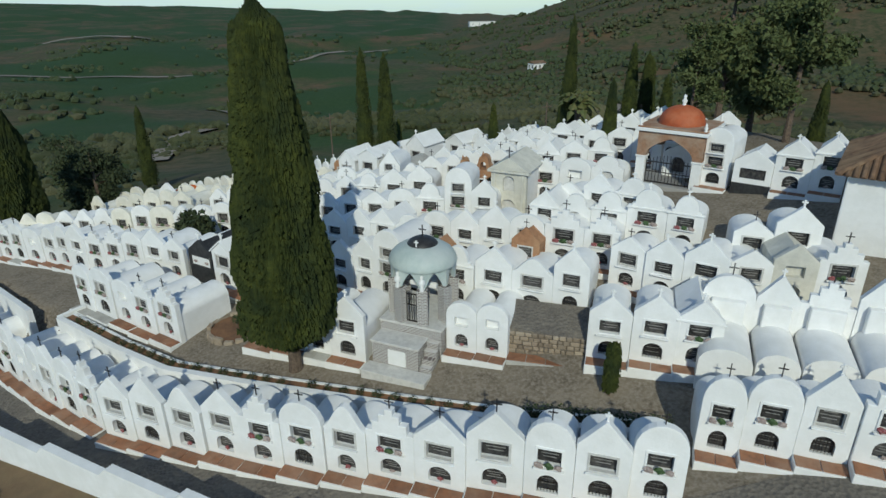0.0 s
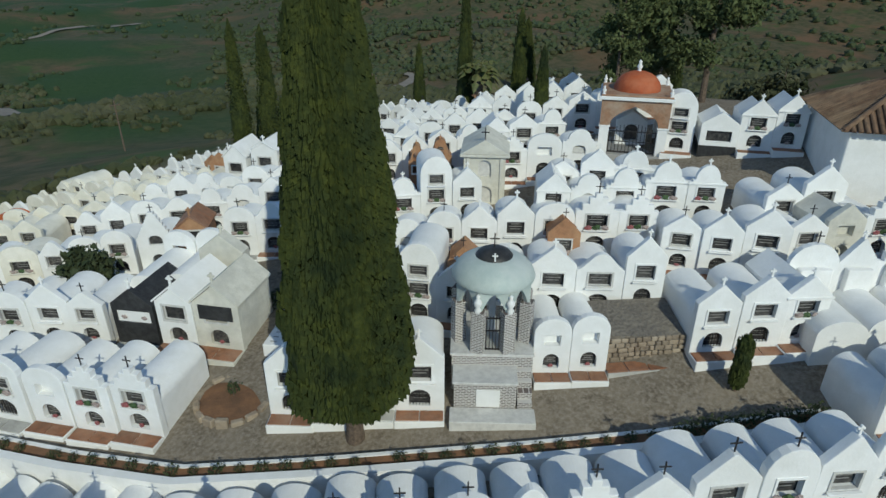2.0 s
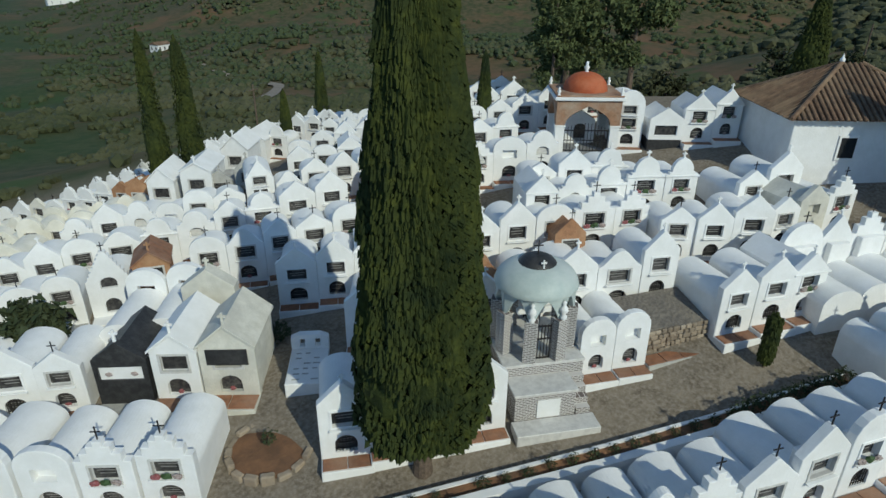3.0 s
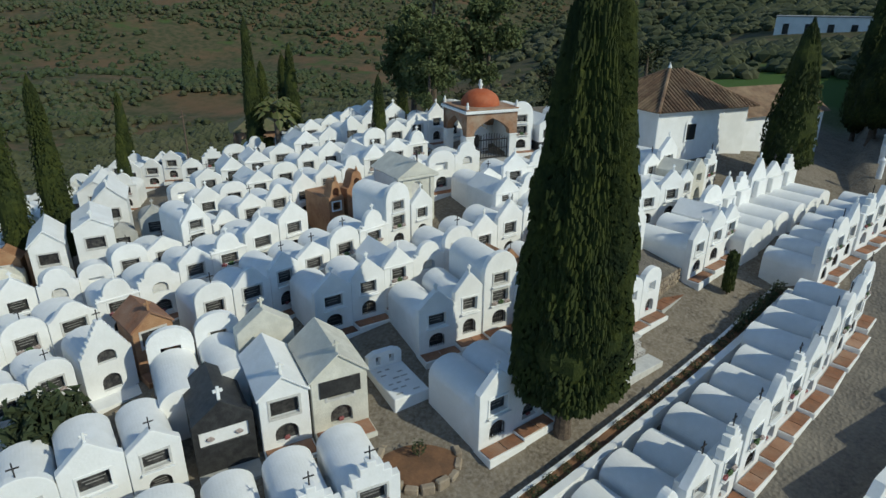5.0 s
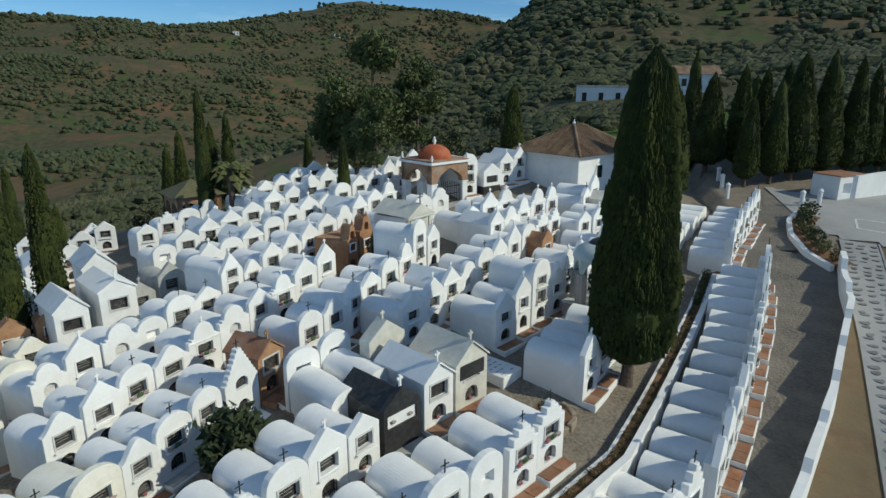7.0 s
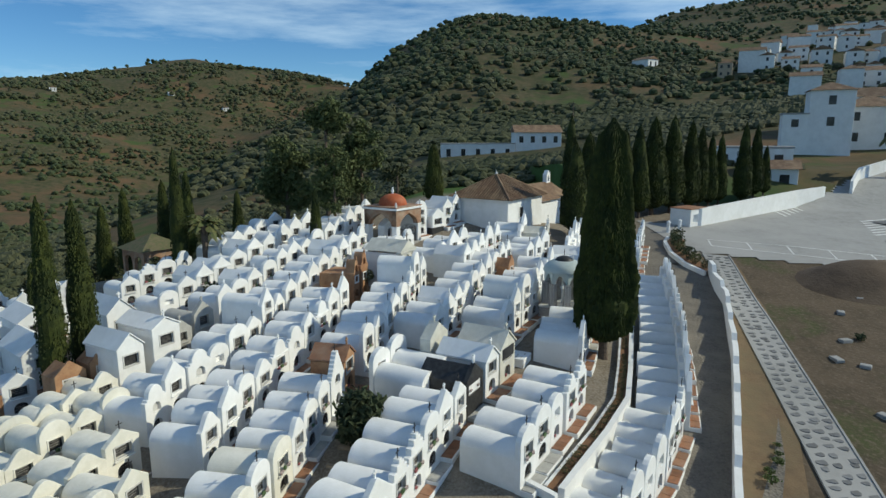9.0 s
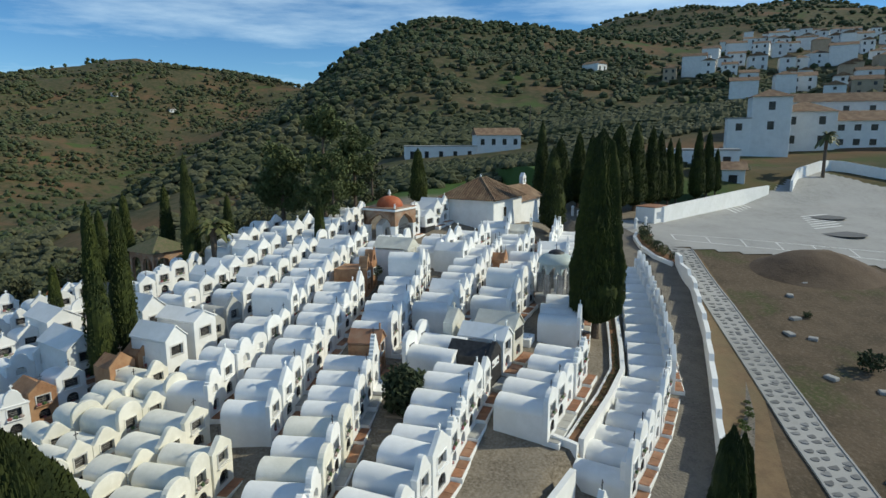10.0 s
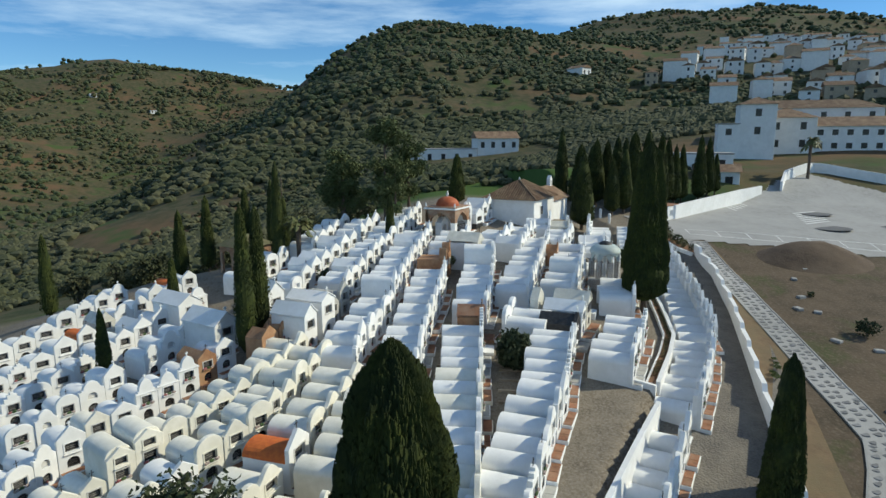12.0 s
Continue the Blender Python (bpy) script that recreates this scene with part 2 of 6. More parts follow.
def slab(outline, holes, y0, y1, bevel=0.0):
    """An upright slab from y0 to y1 with an outline and holes in x and z."""
    bm = bmesh.new()
    edges = []
    for loop in (outline, *holes):
        vs = [bm.verts.new((x, y0, z)) for x, z in loop]
        edges += [bm.edges.new((a, b)) for a, b in zip(vs, vs[1:] + vs[:1])]
    rim = edges[:len(outline)]
    made = bmesh.ops.triangle_fill(bm, use_beauty=True, use_dissolve=False, edges=edges)
    faces = [f for f in made["geom"] if isinstance(f, bmesh.types.BMFace)]
    ext = bmesh.ops.extrude_face_region(bm, geom=faces)
    for v in ext["geom"]:
        if isinstance(v, bmesh.types.BMVert):
            v.co.y = y1
    if bevel:
        bm.normal_update()
        es = [e for e in rim if e.is_valid]
        bmesh.ops.bevel(bm, geom=es, offset=bevel, segments=2, affect="EDGES", profile=0.5)
    return bm


def arch(x0, x1, z0, zs, rise, n=8):
    """An opening with a round head: sill z0, springing zs."""
    c, r = (x0 + x1) / 2, (x1 - x0) / 2
    return [(x0, z0), (x1, z0)] + [(c + r * math.cos(math.pi * i / n), zs + rise * math.sin(math.pi * i / n)) for i in range(n + 1)]


def rect(x0, x1, z0, z1):
    return [(x0, z0), (x1, z0), (x1, z1), (x0, z1)]


def turned(profile, n=16, squash=1.0):
    """A turned body from (radius, height) pairs."""
    bm = bmesh.new()
    rings = []
    for r, z in profile:
        if r < 1e-4:
            rings.append([bm.verts.new((0, 0, z))])
        else:
            rings.append([bm.verts.new((r * math.cos(2 * math.pi * i / n), r * math.sin(2 * math.pi * i / n) * squash, z)) for i in range(n)])
    for a, b in zip(rings, rings[1:]):
        for i in range(n):
            j = (i + 1) % n
            if len(a) == 1:
                bm.faces.new((a[0], b[j], b[i]))
            elif len(b) == 1:
                bm.faces.new((a[i], a[j], b[0]))
            else:
                bm.faces.new((a[i], a[j], b[j], b[i]))
    return bm


def cross_shape(x, y, z, h, t):
    """A small upright cross with slightly splayed arms."""
    bm = bmesh.new()
    block(bm, x - t, x + t, y - t, y + t, z, z + h, t * 0.3)
    block(bm, x - h * 0.32, x - t, y - t * 0.9, y + t * 0.9, z + h * 0.58, z + h * 0.58 + 2 * t, t * 0.3)
    block(bm, x + t, x + h * 0.32, y - t * 0.9, y + t * 0.9, z + h * 0.58, z + h * 0.58 + 2 * t, t * 0.3)
    return bm


def bunch(x, y, z, size, seed, n=9):
    """A small clumpy bunch of flower heads or leaves."""
    bm = bmesh.new()
    bmesh.ops.create_icosphere(bm, subdivisions=2, radius=1.0)
    for v in bm.verts:
        d = v.co.normalized()
        k = size * (0.75 + 0.55 * noise.noise((d.x * 2.6 + seed, d.y * 2.6, d.z * 2.6)) + 0.3 * noise.noise((d.x * 6 + seed, d.y * 6, d.z * 6)))
        v.co = Vector((x + d.x * k * 1.15, y + d.y * k * 0.55, z + size * 0.5 + d.z * k * 0.8))
    return bm


def profile_top(kind, w, e, p, n=10):
    """The top line of a tomb's front from right to left: eaves height e, peak p."""
    h = w / 2
    if kind == "gable":
        return [(h, e), (0.04, p), (-0.04, p), (-h, e)]
    if kind == "arch":
        return [(h * math.cos(math.pi * i / n), e + (p - e) * math.sin(math.pi * i / n)) for i in range(n + 1)]
    if kind == "step":
        return [(h, e), (h * 0.72, e), (h * 0.72, e + (p - e) * 0.4), (h * 0.42, e + (p - e) * 0.4), (h * 0.42, e + (p - e) * 0.75), (h * 0.16, e + (p - e) * 0.75), (h * 0.16, p),
                (-h * 0.16, p), (-h * 0.16, e + (p - e) * 0.75), (-h * 0.42, e + (p - e) * 0.75), (-h * 0.42, e + (p - e) * 0.4), (-h * 0.72, e + (p - e) * 0.4), (-h * 0.72, e), (-h, e)]
    if kind == "shoulder":
        return [(h, e), (h * 0.8, e), (h * 0.8, e + 0.08)] + [(h * 0.66 * math.cos(math.pi * i / n), e + 0.1 + (p - e - 0.1) * math.sin(math.pi * i / n)) for i in range(n + 1)] + [(-h * 0.8, e + 0.08), (-h * 0.8, e), (-h, e)]
    if kind == "curl":
        pts = []
        for i in range(2 * n + 1):
            x = 1 - i / n
            pts.append((h * x, e + (p - e) * (0.5 + 0.5 * math.cos(math.pi * x)) ** 0.8))
        return pts
    return [(h, p), (-h, p)]


# each kind of tomb: front's top, roof, eaves, peak, upper opening, lower opening, cross, extras, wall material, label
TOMBS = {
    "a": ("gable", "vault", 1.62, 2.08, "rect", "arch", "iron", "", "white", "whitewashed tomb with a gabled front, barrel roof and iron cross"),
    "b": ("arch", "vault", 1.55, 2.05, "flowers", "grille", "iron", "", "white", "whitewashed tomb with a round-topped front and flowers in its niche"),
    "c": ("gable", "vault", 1.70, 2.25, "rect", "grille", "stone", "", "white", "tall whitewashed tomb with a gable and small stone cross"),
    "d": ("shoulder", "vault", 1.58, 2.12, "plaque", "arch", "", "", "white", "whitewashed tomb with a shouldered round front and marble plaque"),
    "e": ("step", "vault", 1.60, 2.15, "flowers", "arch", "iron", "", "white", "whitewashed tomb with a stepped front and flower holder"),
    "f": ("gable", "pitched", 1.60, 2.15, "flowers", "arch", "stone", "cornice", "white", "whitewashed house-shaped tomb with a pitched roof"),
    "g": ("curl", "vault", 1.55, 2.10, "rect", "arch", "", "", "white", "whitewashed tomb with a curved gable and dark niches"),
    "h": ("arch", "vault", 1.45, 1.92, "blank", "arch", "", "", "white", "low whitewashed tomb with a closed upper niche"),
    "i": ("gable", "vault", 1.95, 2.75, "double", "arch", "stone", "", "white", "tall three-niche whitewashed tomb with a steep gable"),
    "j": ("arch", "vault", 2.05, 2.75, "double", "grille", "", "", "white", "tall three-niche whitewashed tomb with a round top"),
    "k": ("gable", "pitched", 1.55, 2.20, "rect", "arch", "stone", "cornice", "cream", "weathered cream tomb with a pitched roof and stone cross"),
    "l": ("gable", "vault", 1.60, 2.10, "rect", "rect", "stone", "", "grey", "grey cement tomb with a gabled front"),
    "m": ("gable", "pitched", 1.70, 2.20, "flowers", "arch", "iron", "", "ochre", "ochre brick-faced tomb with a gabled front"),
    "n": ("gable", "vault", 1.60, 2.15, "rect", "arch", "iron", "coloured", "white", "white tomb with an orange-washed roof"),
    "o": ("shoulder", "vault", 1.65, 2.30, "flowers", "grille", "stone", "cornice", "white", "whitewashed tomb with a moulded shouldered top"),
    "p": ("gable", "pitched", 1.55, 2.05, "blank", "blankarch", "", "", "cream", "plain cream tomb with bricked-up niches"),
    "q": ("gable", "vault", 2.05, 2.45, "double", "arch", "", "", "aged", "yellowed limewashed tomb with a gable and three niches"),
    "r": ("arch", "vault", 1.60, 2.10, "flowers", "grille", "", "", "aged", "yellowed limewashed tomb with a round top and flowers"),
    "u": ("curl", "vault", 1.55, 2.10, "rect", "arch", "", "", "aged", "yellowed limewashed tomb with a curved gable and dark niches"),
    "v": ("gable", "vault", 1.60, 2.05, "rect", "grille", "iron", "", "aged", "yellowed limewashed tomb with an iron cross and grille"),
}
WALLS = {"white": WHITE, "aged": AGED, "cream": CREAM, "grey": GREY, "ochre": OCHRE, "black": BLACK}
kept = {}


def build_tomb(code, m, w=1.24, depth=2.25, group="tombs in rows"):
    top, roof, e, p, up, low, cross, extra, wall, label = TOMBS[code.lower()]
    if code.isupper():
        e, p, depth = e - 0.02, p + 0.14, 2.1
    mat = WALLS[wall]
    seed = sum(map(ord, code))
    t = thing("tomb", m, label, "tomb", group)
    h = w / 2
    holes, seats = [], []
    zu = 1.02
    if up in ("rect", "flowers", "double"):
        holes.append(rect(-0.30, 0.30, zu, zu + 0.44))
        seats.append((-0.30, 0.30, zu, zu + 0.44))
    if up == "double":
        holes.append(rect(-0.27, 0.27, zu + 0.66, zu + 1.02))
        seats.append((-0.27, 0.27, zu + 0.66, zu + 1.02))
    if up == "blank":
        holes.append(rect(-0.27, 0.27, zu, zu + 0.36))
    if up == "plaque":
        holes.append(arch(-0.24, 0.24, zu, zu + 0.2, 0.2, 6))
    if low in ("arch", "grille", "blankarch"):
        holes.append(arch(-0.27, 0.27, 0.24, 0.50, 0.24, 8))
    else:
        holes.append(rect(-0.28, 0.28, 0.24, 0.70))
    line = [(-h, -0.7), (h, -0.7)] + profile_top(top, w, e, p)
    facade = part("facade", slab(line, holes, 0.0, 0.2, 0.018), mat, t)
    # body behind the front
    hw, ev = h - 0.03, (0.5 if code.isupper() else e - 0.56)
    body = [(-hw, -0.7), (hw, -0.7)]
    if roof == "vault":
        body += [(hw * math.cos(math.pi * i / 24), ev + (0.44) * math.sin(math.pi * i / 24)) for i in range(25)]
    else:
        body += [(hw, ev + 0.42), (0, p - 0.2), (-hw, ev + 0.42)]
    if up == "double":
        body = [(x, z + (0.55 if z > 0 else 0)) for x, z in body]
    part("vault" if roof == "vault" else "chamber", slab(body, [], 0.2, depth, 0.03), mat, t, smooth=False)
    if code.isupper():
        part("backing", box(-0.4, 0.4, 0.2, 0.42, 0.5, zu + 0.5, 0.02), mat, t)
    if extra == "coloured":
        cb = [(hw + 0.015) * math.cos(math.pi * i / 12) for i in range(13)]
        cz = [ev + 0.46 * math.sin(math.pi * i / 12) for i in range(13)]
        shell = list(zip(cb, cz)) + [((hw - 0.03) * math.cos(math.pi * i / 12), ev + 0.40 * math.sin(math.pi * i / 12)) for i in range(12, -1, -1)]
        part("roof_coat", slab(shell, [], 0.203, depth + 0.012), ORANGE, t, "orange-washed roof shell")
    if extra == "cornice":
        part("cornice", box(-h - 0.04, h + 0.04, -0.05, -0.002, e - 0.1, e - 0.03, 0.012), mat, t)
    for i, (x0, x1, z0, z1) in enumerate(seats):
        niche = part("niche_slab", box(x0 - 0.02, x1 + 0.02, 0.13, 0.198, z0 - 0.02, z1 + 0.02), DARK, t, "dark polished niche slab")
        part("niche_frame", slab(rect(x0 - 0.05, x1 + 0.05, z0 - 0.05, z1 + 0.05), [rect(x0 + 0.004, x1 - 0.004, z0 + 0.004, z1 - 0.004)], -0.025, 0.06), PLAQUE if (seed + i) % 3 else mat, niche)
        part("sill", box(x0 - 0.08, x1 + 0.08, -0.11, -0.027, z0 - 0.09, z0 - 0.052, 0.006), mat, niche)
        part("inscription", bars(x0, x1, z0, z1), LETTER, niche, "pale lettering bars")
        if up == "flowers" or (up == "double" and i == 0):
            part("bouquet", bunch(x0 + 0.06, -0.06, z0 - 0.04, 0.12, seed + i), FLOWER_R if seed % 2 else FLOWER_W, niche, "bunch of artificial flowers")
            part("bouquet", bunch(x1 - 0.06, -0.06, z0 - 0.04, 0.12, seed + 5 + i), FLOWER_W, niche, "bunch of pale artificial flowers")
            part("greenery", bunch((x0 + x1) / 2, -0.05, z0 - 0.04, 0.13, seed + 9, 12), LEAF, niche)
    if up == "plaque":
        part("plaque", box(-0.2, 0.2, 0.12, 0.198, zu + 0.03, zu + 0.3), PLAQUE, t, "pale marble plaque")
    if low in ("arch", "grille", "rect"):
        lower = part("niche_slab", box(-0.29, 0.29, 0.14, 0.198, 0.22, 0.76), DARK, t, "dark recessed lower niche")
        part("inscription", bars(-0.24, 0.24, 0.28, 0.62), LETTER, lower, "pale lettering bars")
        if low == "grille":
            bm = bmesh.new()
            for i in range(7):
                x = -0.24 + i * 0.08
                block(bm, x - 0.008, x + 0.008, 0.03, 0.046, 0.25, 0.50 + 0.22 * math.sqrt(max(0, 1 - (x / 0.27) ** 2)))
            for z in (0.3, 0.5):
                block(bm, -0.262, 0.262, 0.047, 0.058, z, z + 0.016)
            part("grille", bm, IRON, lower, "wrought iron grille")
        else:
            part("bouquet", bunch(0.0, 0.06, 0.25, 0.09, seed + 3, 7), FLOWER_R if seed % 3 else FLOWER_W, lower, "small vase of flowers")
    if cross == "stone":
        part("cross", cross_shape(0, 0.1, p - 0.02, 0.26, 0.028), mat, t)
    elif cross == "iron":
        part("cross", cross_shape(0, 0.1, p - 0.02, 0.36, 0.014), IRON, t, "thin iron cross")
    plinth = part("plinth", box(-h, h, -0.47, -0.003, -0.7, 0.08, 0.012), mat, t)
    for x0, x1 in ((-h + 0.03, -0.01), (0.01, h - 0.03)):
        part("tile", box(x0, x1, -0.42, -0.03, 0.082, 0.108, 0.005), TERRA if seed % 7 else GREY, plinth, "worn terracotta paving tile")
    return t


def bars(x0, x1, z0, z1):
    """Unreadable writing: short plain bars."""
    bm = bmesh.new()
    rnd = random.Random(round(x1 * 100) + round(z1 * 100))
    for i in range(3):
        k = rnd.uniform(0.25, 0.4) * (x1 - x0)
        z = z1 - (z1 - z0) * (0.3 + 0.2 * i)
        block(bm, -k, k, 0.124, 0.1285, z, z + 0.025)
    return bm


def put_tomb(code, x, y, z, heading, sx=1.0, sy=1.0, sz=1.0):
    m = pose(x, y, z, 0, 0, heading)
    if code not in kept:
        kept[code] = build_tomb(code, m)
        return kept[code]
    return copy_thing(kept[code], m @ Matrix.Diagonal((sx, sy, sz, 1)))


def along(line, s):
    """Point and heading in degrees at arc length s of a plan line."""
    for (ax, ay), (bx, by) in zip(line, line[1:]):
        d = math.hypot(bx - ax, by - ay)
        if s <= d or (bx, by) == line[-1]:
            k = s / d
            return ax + (bx - ax) * k, ay + (by - ay) * k, math.degrees(math.atan2(by - ay, bx - ax))
        s -= d


def length(line):
    return sum(math.hypot(b[0] - a[0], b[1] - a[1]) for a, b in zip(line, line[1:]))


def tomb_row(line, codes, height, seed, pitch=1.27, gap=0.0, back=False, depth=1.0, tall=1.0):
    """Tombs shoulder to shoulder along a line of fronts; they face its right-hand side."""
    rnd = random.Random(seed)
    total = length(line)
    n = max(1, round(total / pitch))
    cuts = np.cumsum([rnd.uniform(0.88, 1.14) for _ in range(n)])
    cuts = [0] + list(cuts / cuts[-1] * total)
    for i, (a, b) in enumerate(zip(cuts, cuts[1:])):
        if rnd.random() < gap:
            continue
        x, y, turn = along(line, (a + b) / 2)
        code = codes[i] if len(codes) >= n and seed < 0 else rnd.choice(codes)
        k = tall * rnd.uniform(0.93, 1.08)
        off = rnd.uniform(-0.05, 0.05)
        put_tomb(code, x + off * math.sin(radians(turn)), y - off * math.cos(radians(turn)), height(x, y) + rnd.uniform(0.0, 0.08), turn + (180 if back else 0) + rnd.uniform(-1.2, 1.2), (b - a) / 1.24 * 0.995, depth * rnd.uniform(0.93, 1.05), k)


# ---- the land: one sheet to the horizon ----
def axis(fine0, fine1, step, far):
    pts = list(np.arange(fine0, fine1 + 1e-6, step))
    d, lo, hi = step, fine0, fine1
    while lo > -far:
        d *= 1.08
        lo -= d
        hi += d
        pts = [lo] + pts + [hi]
    return pts


XS, YS = axis(-36, 26, 0.5, 4600), axis(0, 70, 0.5, 4600)
verts = [(x, y, ground(x, y)) for y in YS for x in XS]
nx = len(XS)
faces = [(j * nx + i, j * nx + i + 1, (j + 1) * nx + i + 1, (j + 1) * nx + i) for j in range(len(YS) - 1) for i in range(nx - 1)]
me = bpy.data.meshes.new("ground")
me.from_pydata(verts, [], faces)
me.polygons.foreach_set("use_smooth", [True] * len(me.polygons))


def ground_material():
    m = bpy.data.materials.new("hill_land")
    m.use_nodes = True
    n, l = m.node_tree.nodes, m.node_tree.links
    b = n["Principled BSDF"]
    b.inputs["Roughness"].default_value = 0.95
    b.inputs["Specular IOR Level"].default_value = 0.15
    geo = n.new("ShaderNodeNewGeometry")

    def nz(scale, lo, hi, detail=6):
        t = n.new("ShaderNodeTexNoise")
        t.inputs["Scale"].default_value, t.inputs["Detail"].default_value, t.inputs["Roughness"].default_value = scale, detail, 0.65
        l.new(geo.outputs["Position"], t.inputs["Vector"])
        r = n.new("ShaderNodeMapRange")
        r.inputs["From Min"].default_value, r.inputs["From Max"].default_value = lo, hi
        l.new(t.outputs["Fac"], r.inputs["Value"])
        return r.outputs[0]

    def mixed(f, a, c):
        x = n.new("ShaderNodeMixRGB")
        l.new(f, x.inputs[0])
        for i, v in ((1, a), (2, c)):
            if isinstance(v, tuple):
                x.inputs[i].default_value = (*v, 1)
            else:
                l.new(v, x.inputs[i])
        return x.outputs[0]

    scrub = mixed(nz(0.25, 0.4, 0.6), (0.052, 0.060, 0.028), (0.105, 0.088, 0.050))
    scrub = mixed(nz(0.02, 0.50, 0.66), scrub, (0.150, 0.092, 0.052))
    scrub = mixed(nz(0.045, 0.56, 0.66, 3), scrub, (0.062, 0.092, 0.030))
    # bright grass on the bank behind the pavilion
    lawn = n.new("ShaderNodeVectorMath")
    lawn.operation = "DISTANCE"
    lawn.inputs[1].default_value = (52, 20, 4)
    l.new(geo.outputs["Position"], lawn.inputs[0])
    lk = n.new("ShaderNodeMapRange")
    lk.inputs["From Min"].default_value, lk.inputs["From Max"].default_value = 30, 18
    l.new(lawn.outputs["Value"], lk.inputs["Value"])
    scrub = mixed(lk.outputs[0], scrub, (0.060, 0.105, 0.022))
    field = mixed(nz(0.5, 0.4, 0.6), (0.030, 0.062, 0.020), (0.042, 0.074, 0.026))
    sx = n.new("ShaderNodeSeparateXYZ")
    l.new(geo.outputs["Position"], sx.inputs[0])
    west = n.new("ShaderNodeMapRange")
    west.inputs["From Min"].default_value, west.inputs["From Max"].default_value = 60, -40
    l.new(sx.outputs["X"], west.inputs["Value"])
    both = n.new("ShaderNodeMath")
    both.operation = "MULTIPLY"
    l.new(west.outputs[0], both.inputs[0])
    l.new(nz(0.006, 0.40, 0.50, 3), both.inputs[1])
    far = mixed(both.outputs[0], scrub, field)
    # the trodden ground of the burial field: grey gravel and brown earth
    near = mixed(nz(1.2, 0.4, 0.62), (0.205, 0.172, 0.130), (0.130, 0.106, 0.078))
    near = mixed(nz(9.0, 0.4, 0.65), near, (0.27, 0.235, 0.19))
    # the waste ground outside the parapet is darker earth with thin weeds
    waste = mixed(nz(0.5, 0.42, 0.62), (0.120, 0.090, 0.062), (0.082, 0.064, 0.044))
    waste = mixed(nz(0.22, 0.56, 0.68), waste, (0.070, 0.078, 0.032))
    waste = mixed(nz(5.0, 0.50, 0.72), waste, (0.165, 0.130, 0.095))
    sy = n.new("ShaderNodeSeparateXYZ")
    l.new(geo.outputs["Position"], sy.inputs[0])
    slope = n.new("ShaderNodeMath")
    slope.operation = "MULTIPLY_ADD"
    slope.inputs[1].default_value = 0.42
    l.new(sy.outputs["X"], slope.inputs[0])
    l.new(sy.outputs["Y"], slope.inputs[2])
    outside = n.new("ShaderNodeMapRange")
    outside.inputs["From Min"].default_value, outside.inputs["From Max"].default_value = 8.6, 7.4
    l.new(slope.outputs[0], outside.inputs["Value"])
    near = mixed(outside.outputs[0], near, waste)
    dist = n.new("ShaderNodeVectorMath")
    dist.operation = "DISTANCE"
    dist.inputs[1].default_value = (-6, 30, 0)
    l.new(geo.outputs["Position"], dist.inputs[0])
    k = n.new("ShaderNodeMapRange")
    k.inputs["From Min"].default_value, k.inputs["From Max"].default_value = 42, 52
    l.new(dist.outputs["Value"], k.inputs["Value"])
    l.new(mixed(k.outputs[0], near, far), b.inputs["Base Color"])
    t = n.new("ShaderNodeTexNoise")
    t.inputs["Scale"].default_value, t.inputs["Detail"].default_value = 6, 8
    l.new(geo.outputs["Position"], t.inputs["Vector"])
    bp = n.new("ShaderNodeBump")
    bp.inputs["Strength"].default_value, bp.inputs["Distance"].default_value = 0.6, 0.06
    l.new(t.outputs["Fac"], bp.inputs["Height"])
    l.new(bp.outputs[0], b.inputs["Normal"])
    return m


me.materials.append(ground_material())
tagged(new("ground", me), "dry earth and scrubby hills round the cemetery", "ground", kind="structure")


def offset_line(line, d):
    out = []
    for i, (x, y) in enumerate(line):
        ax, ay = line[max(i - 1, 0)]
        bx, by = line[min(i + 1, len(line) - 1)]
        k = math.hypot(bx - ax, by - ay)
        out.append((x - (by - ay) / k * d, y + (bx - ax) / k * d))
    return out


def dense(line, step):
    n = max(2, int(length(line) / step))
    return [along(line, length(line) * i / n)[:2] for i in range(n)] + [line[-1]]


def strip(line, d0, d1, lift, step=0.5, height=ground):
    """A ribbon on the ground between two offsets of a plan line."""
    bm = bmesh.new()
    ln = dense(line, step)
    rows = []
    for pts in [offset_line(ln, d0 + (d1 - d0) * i / 4) for i in range(5)]:
        rows.append([bm.verts.new((x, y, height(x, y) + lift)) for x, y in pts])
    for a, b in zip(rows, rows[1:]):
        for i in range(len(a) - 1):
            bm.faces.new((a[i], a[i + 1], b[i + 1], b[i]))
    return bm


def wall_mesh(line, thick, low, high, step=0.6):
    """A wall along a plan line; low and high give its foot and top at a place."""
    bm = bmesh.new()
    ln = dense(line, step)
    a, b = offset_line(ln, thick / 2), offset_line(ln, -thick / 2)
    rings = []
    for (ax, ay), (bx, by), (cx, cy) in zip(a, b, ln):
        z0, z1 = low(cx, cy), high(cx, cy)
        rings.append([bm.verts.new(v) for v in ((ax, ay, z0), (ax, ay, z1), (bx, by, z1), (bx, by, z0))])
    for p, q in zip(rings, rings[1:]):
        for i in range(4):
            j = (i + 1) % 4
            bm.faces.new((p[i], p[j], q[j], q[i]))
    bm.faces.new(rings[0])
    bm.faces.new(rings[-1][::-1])
    return bm


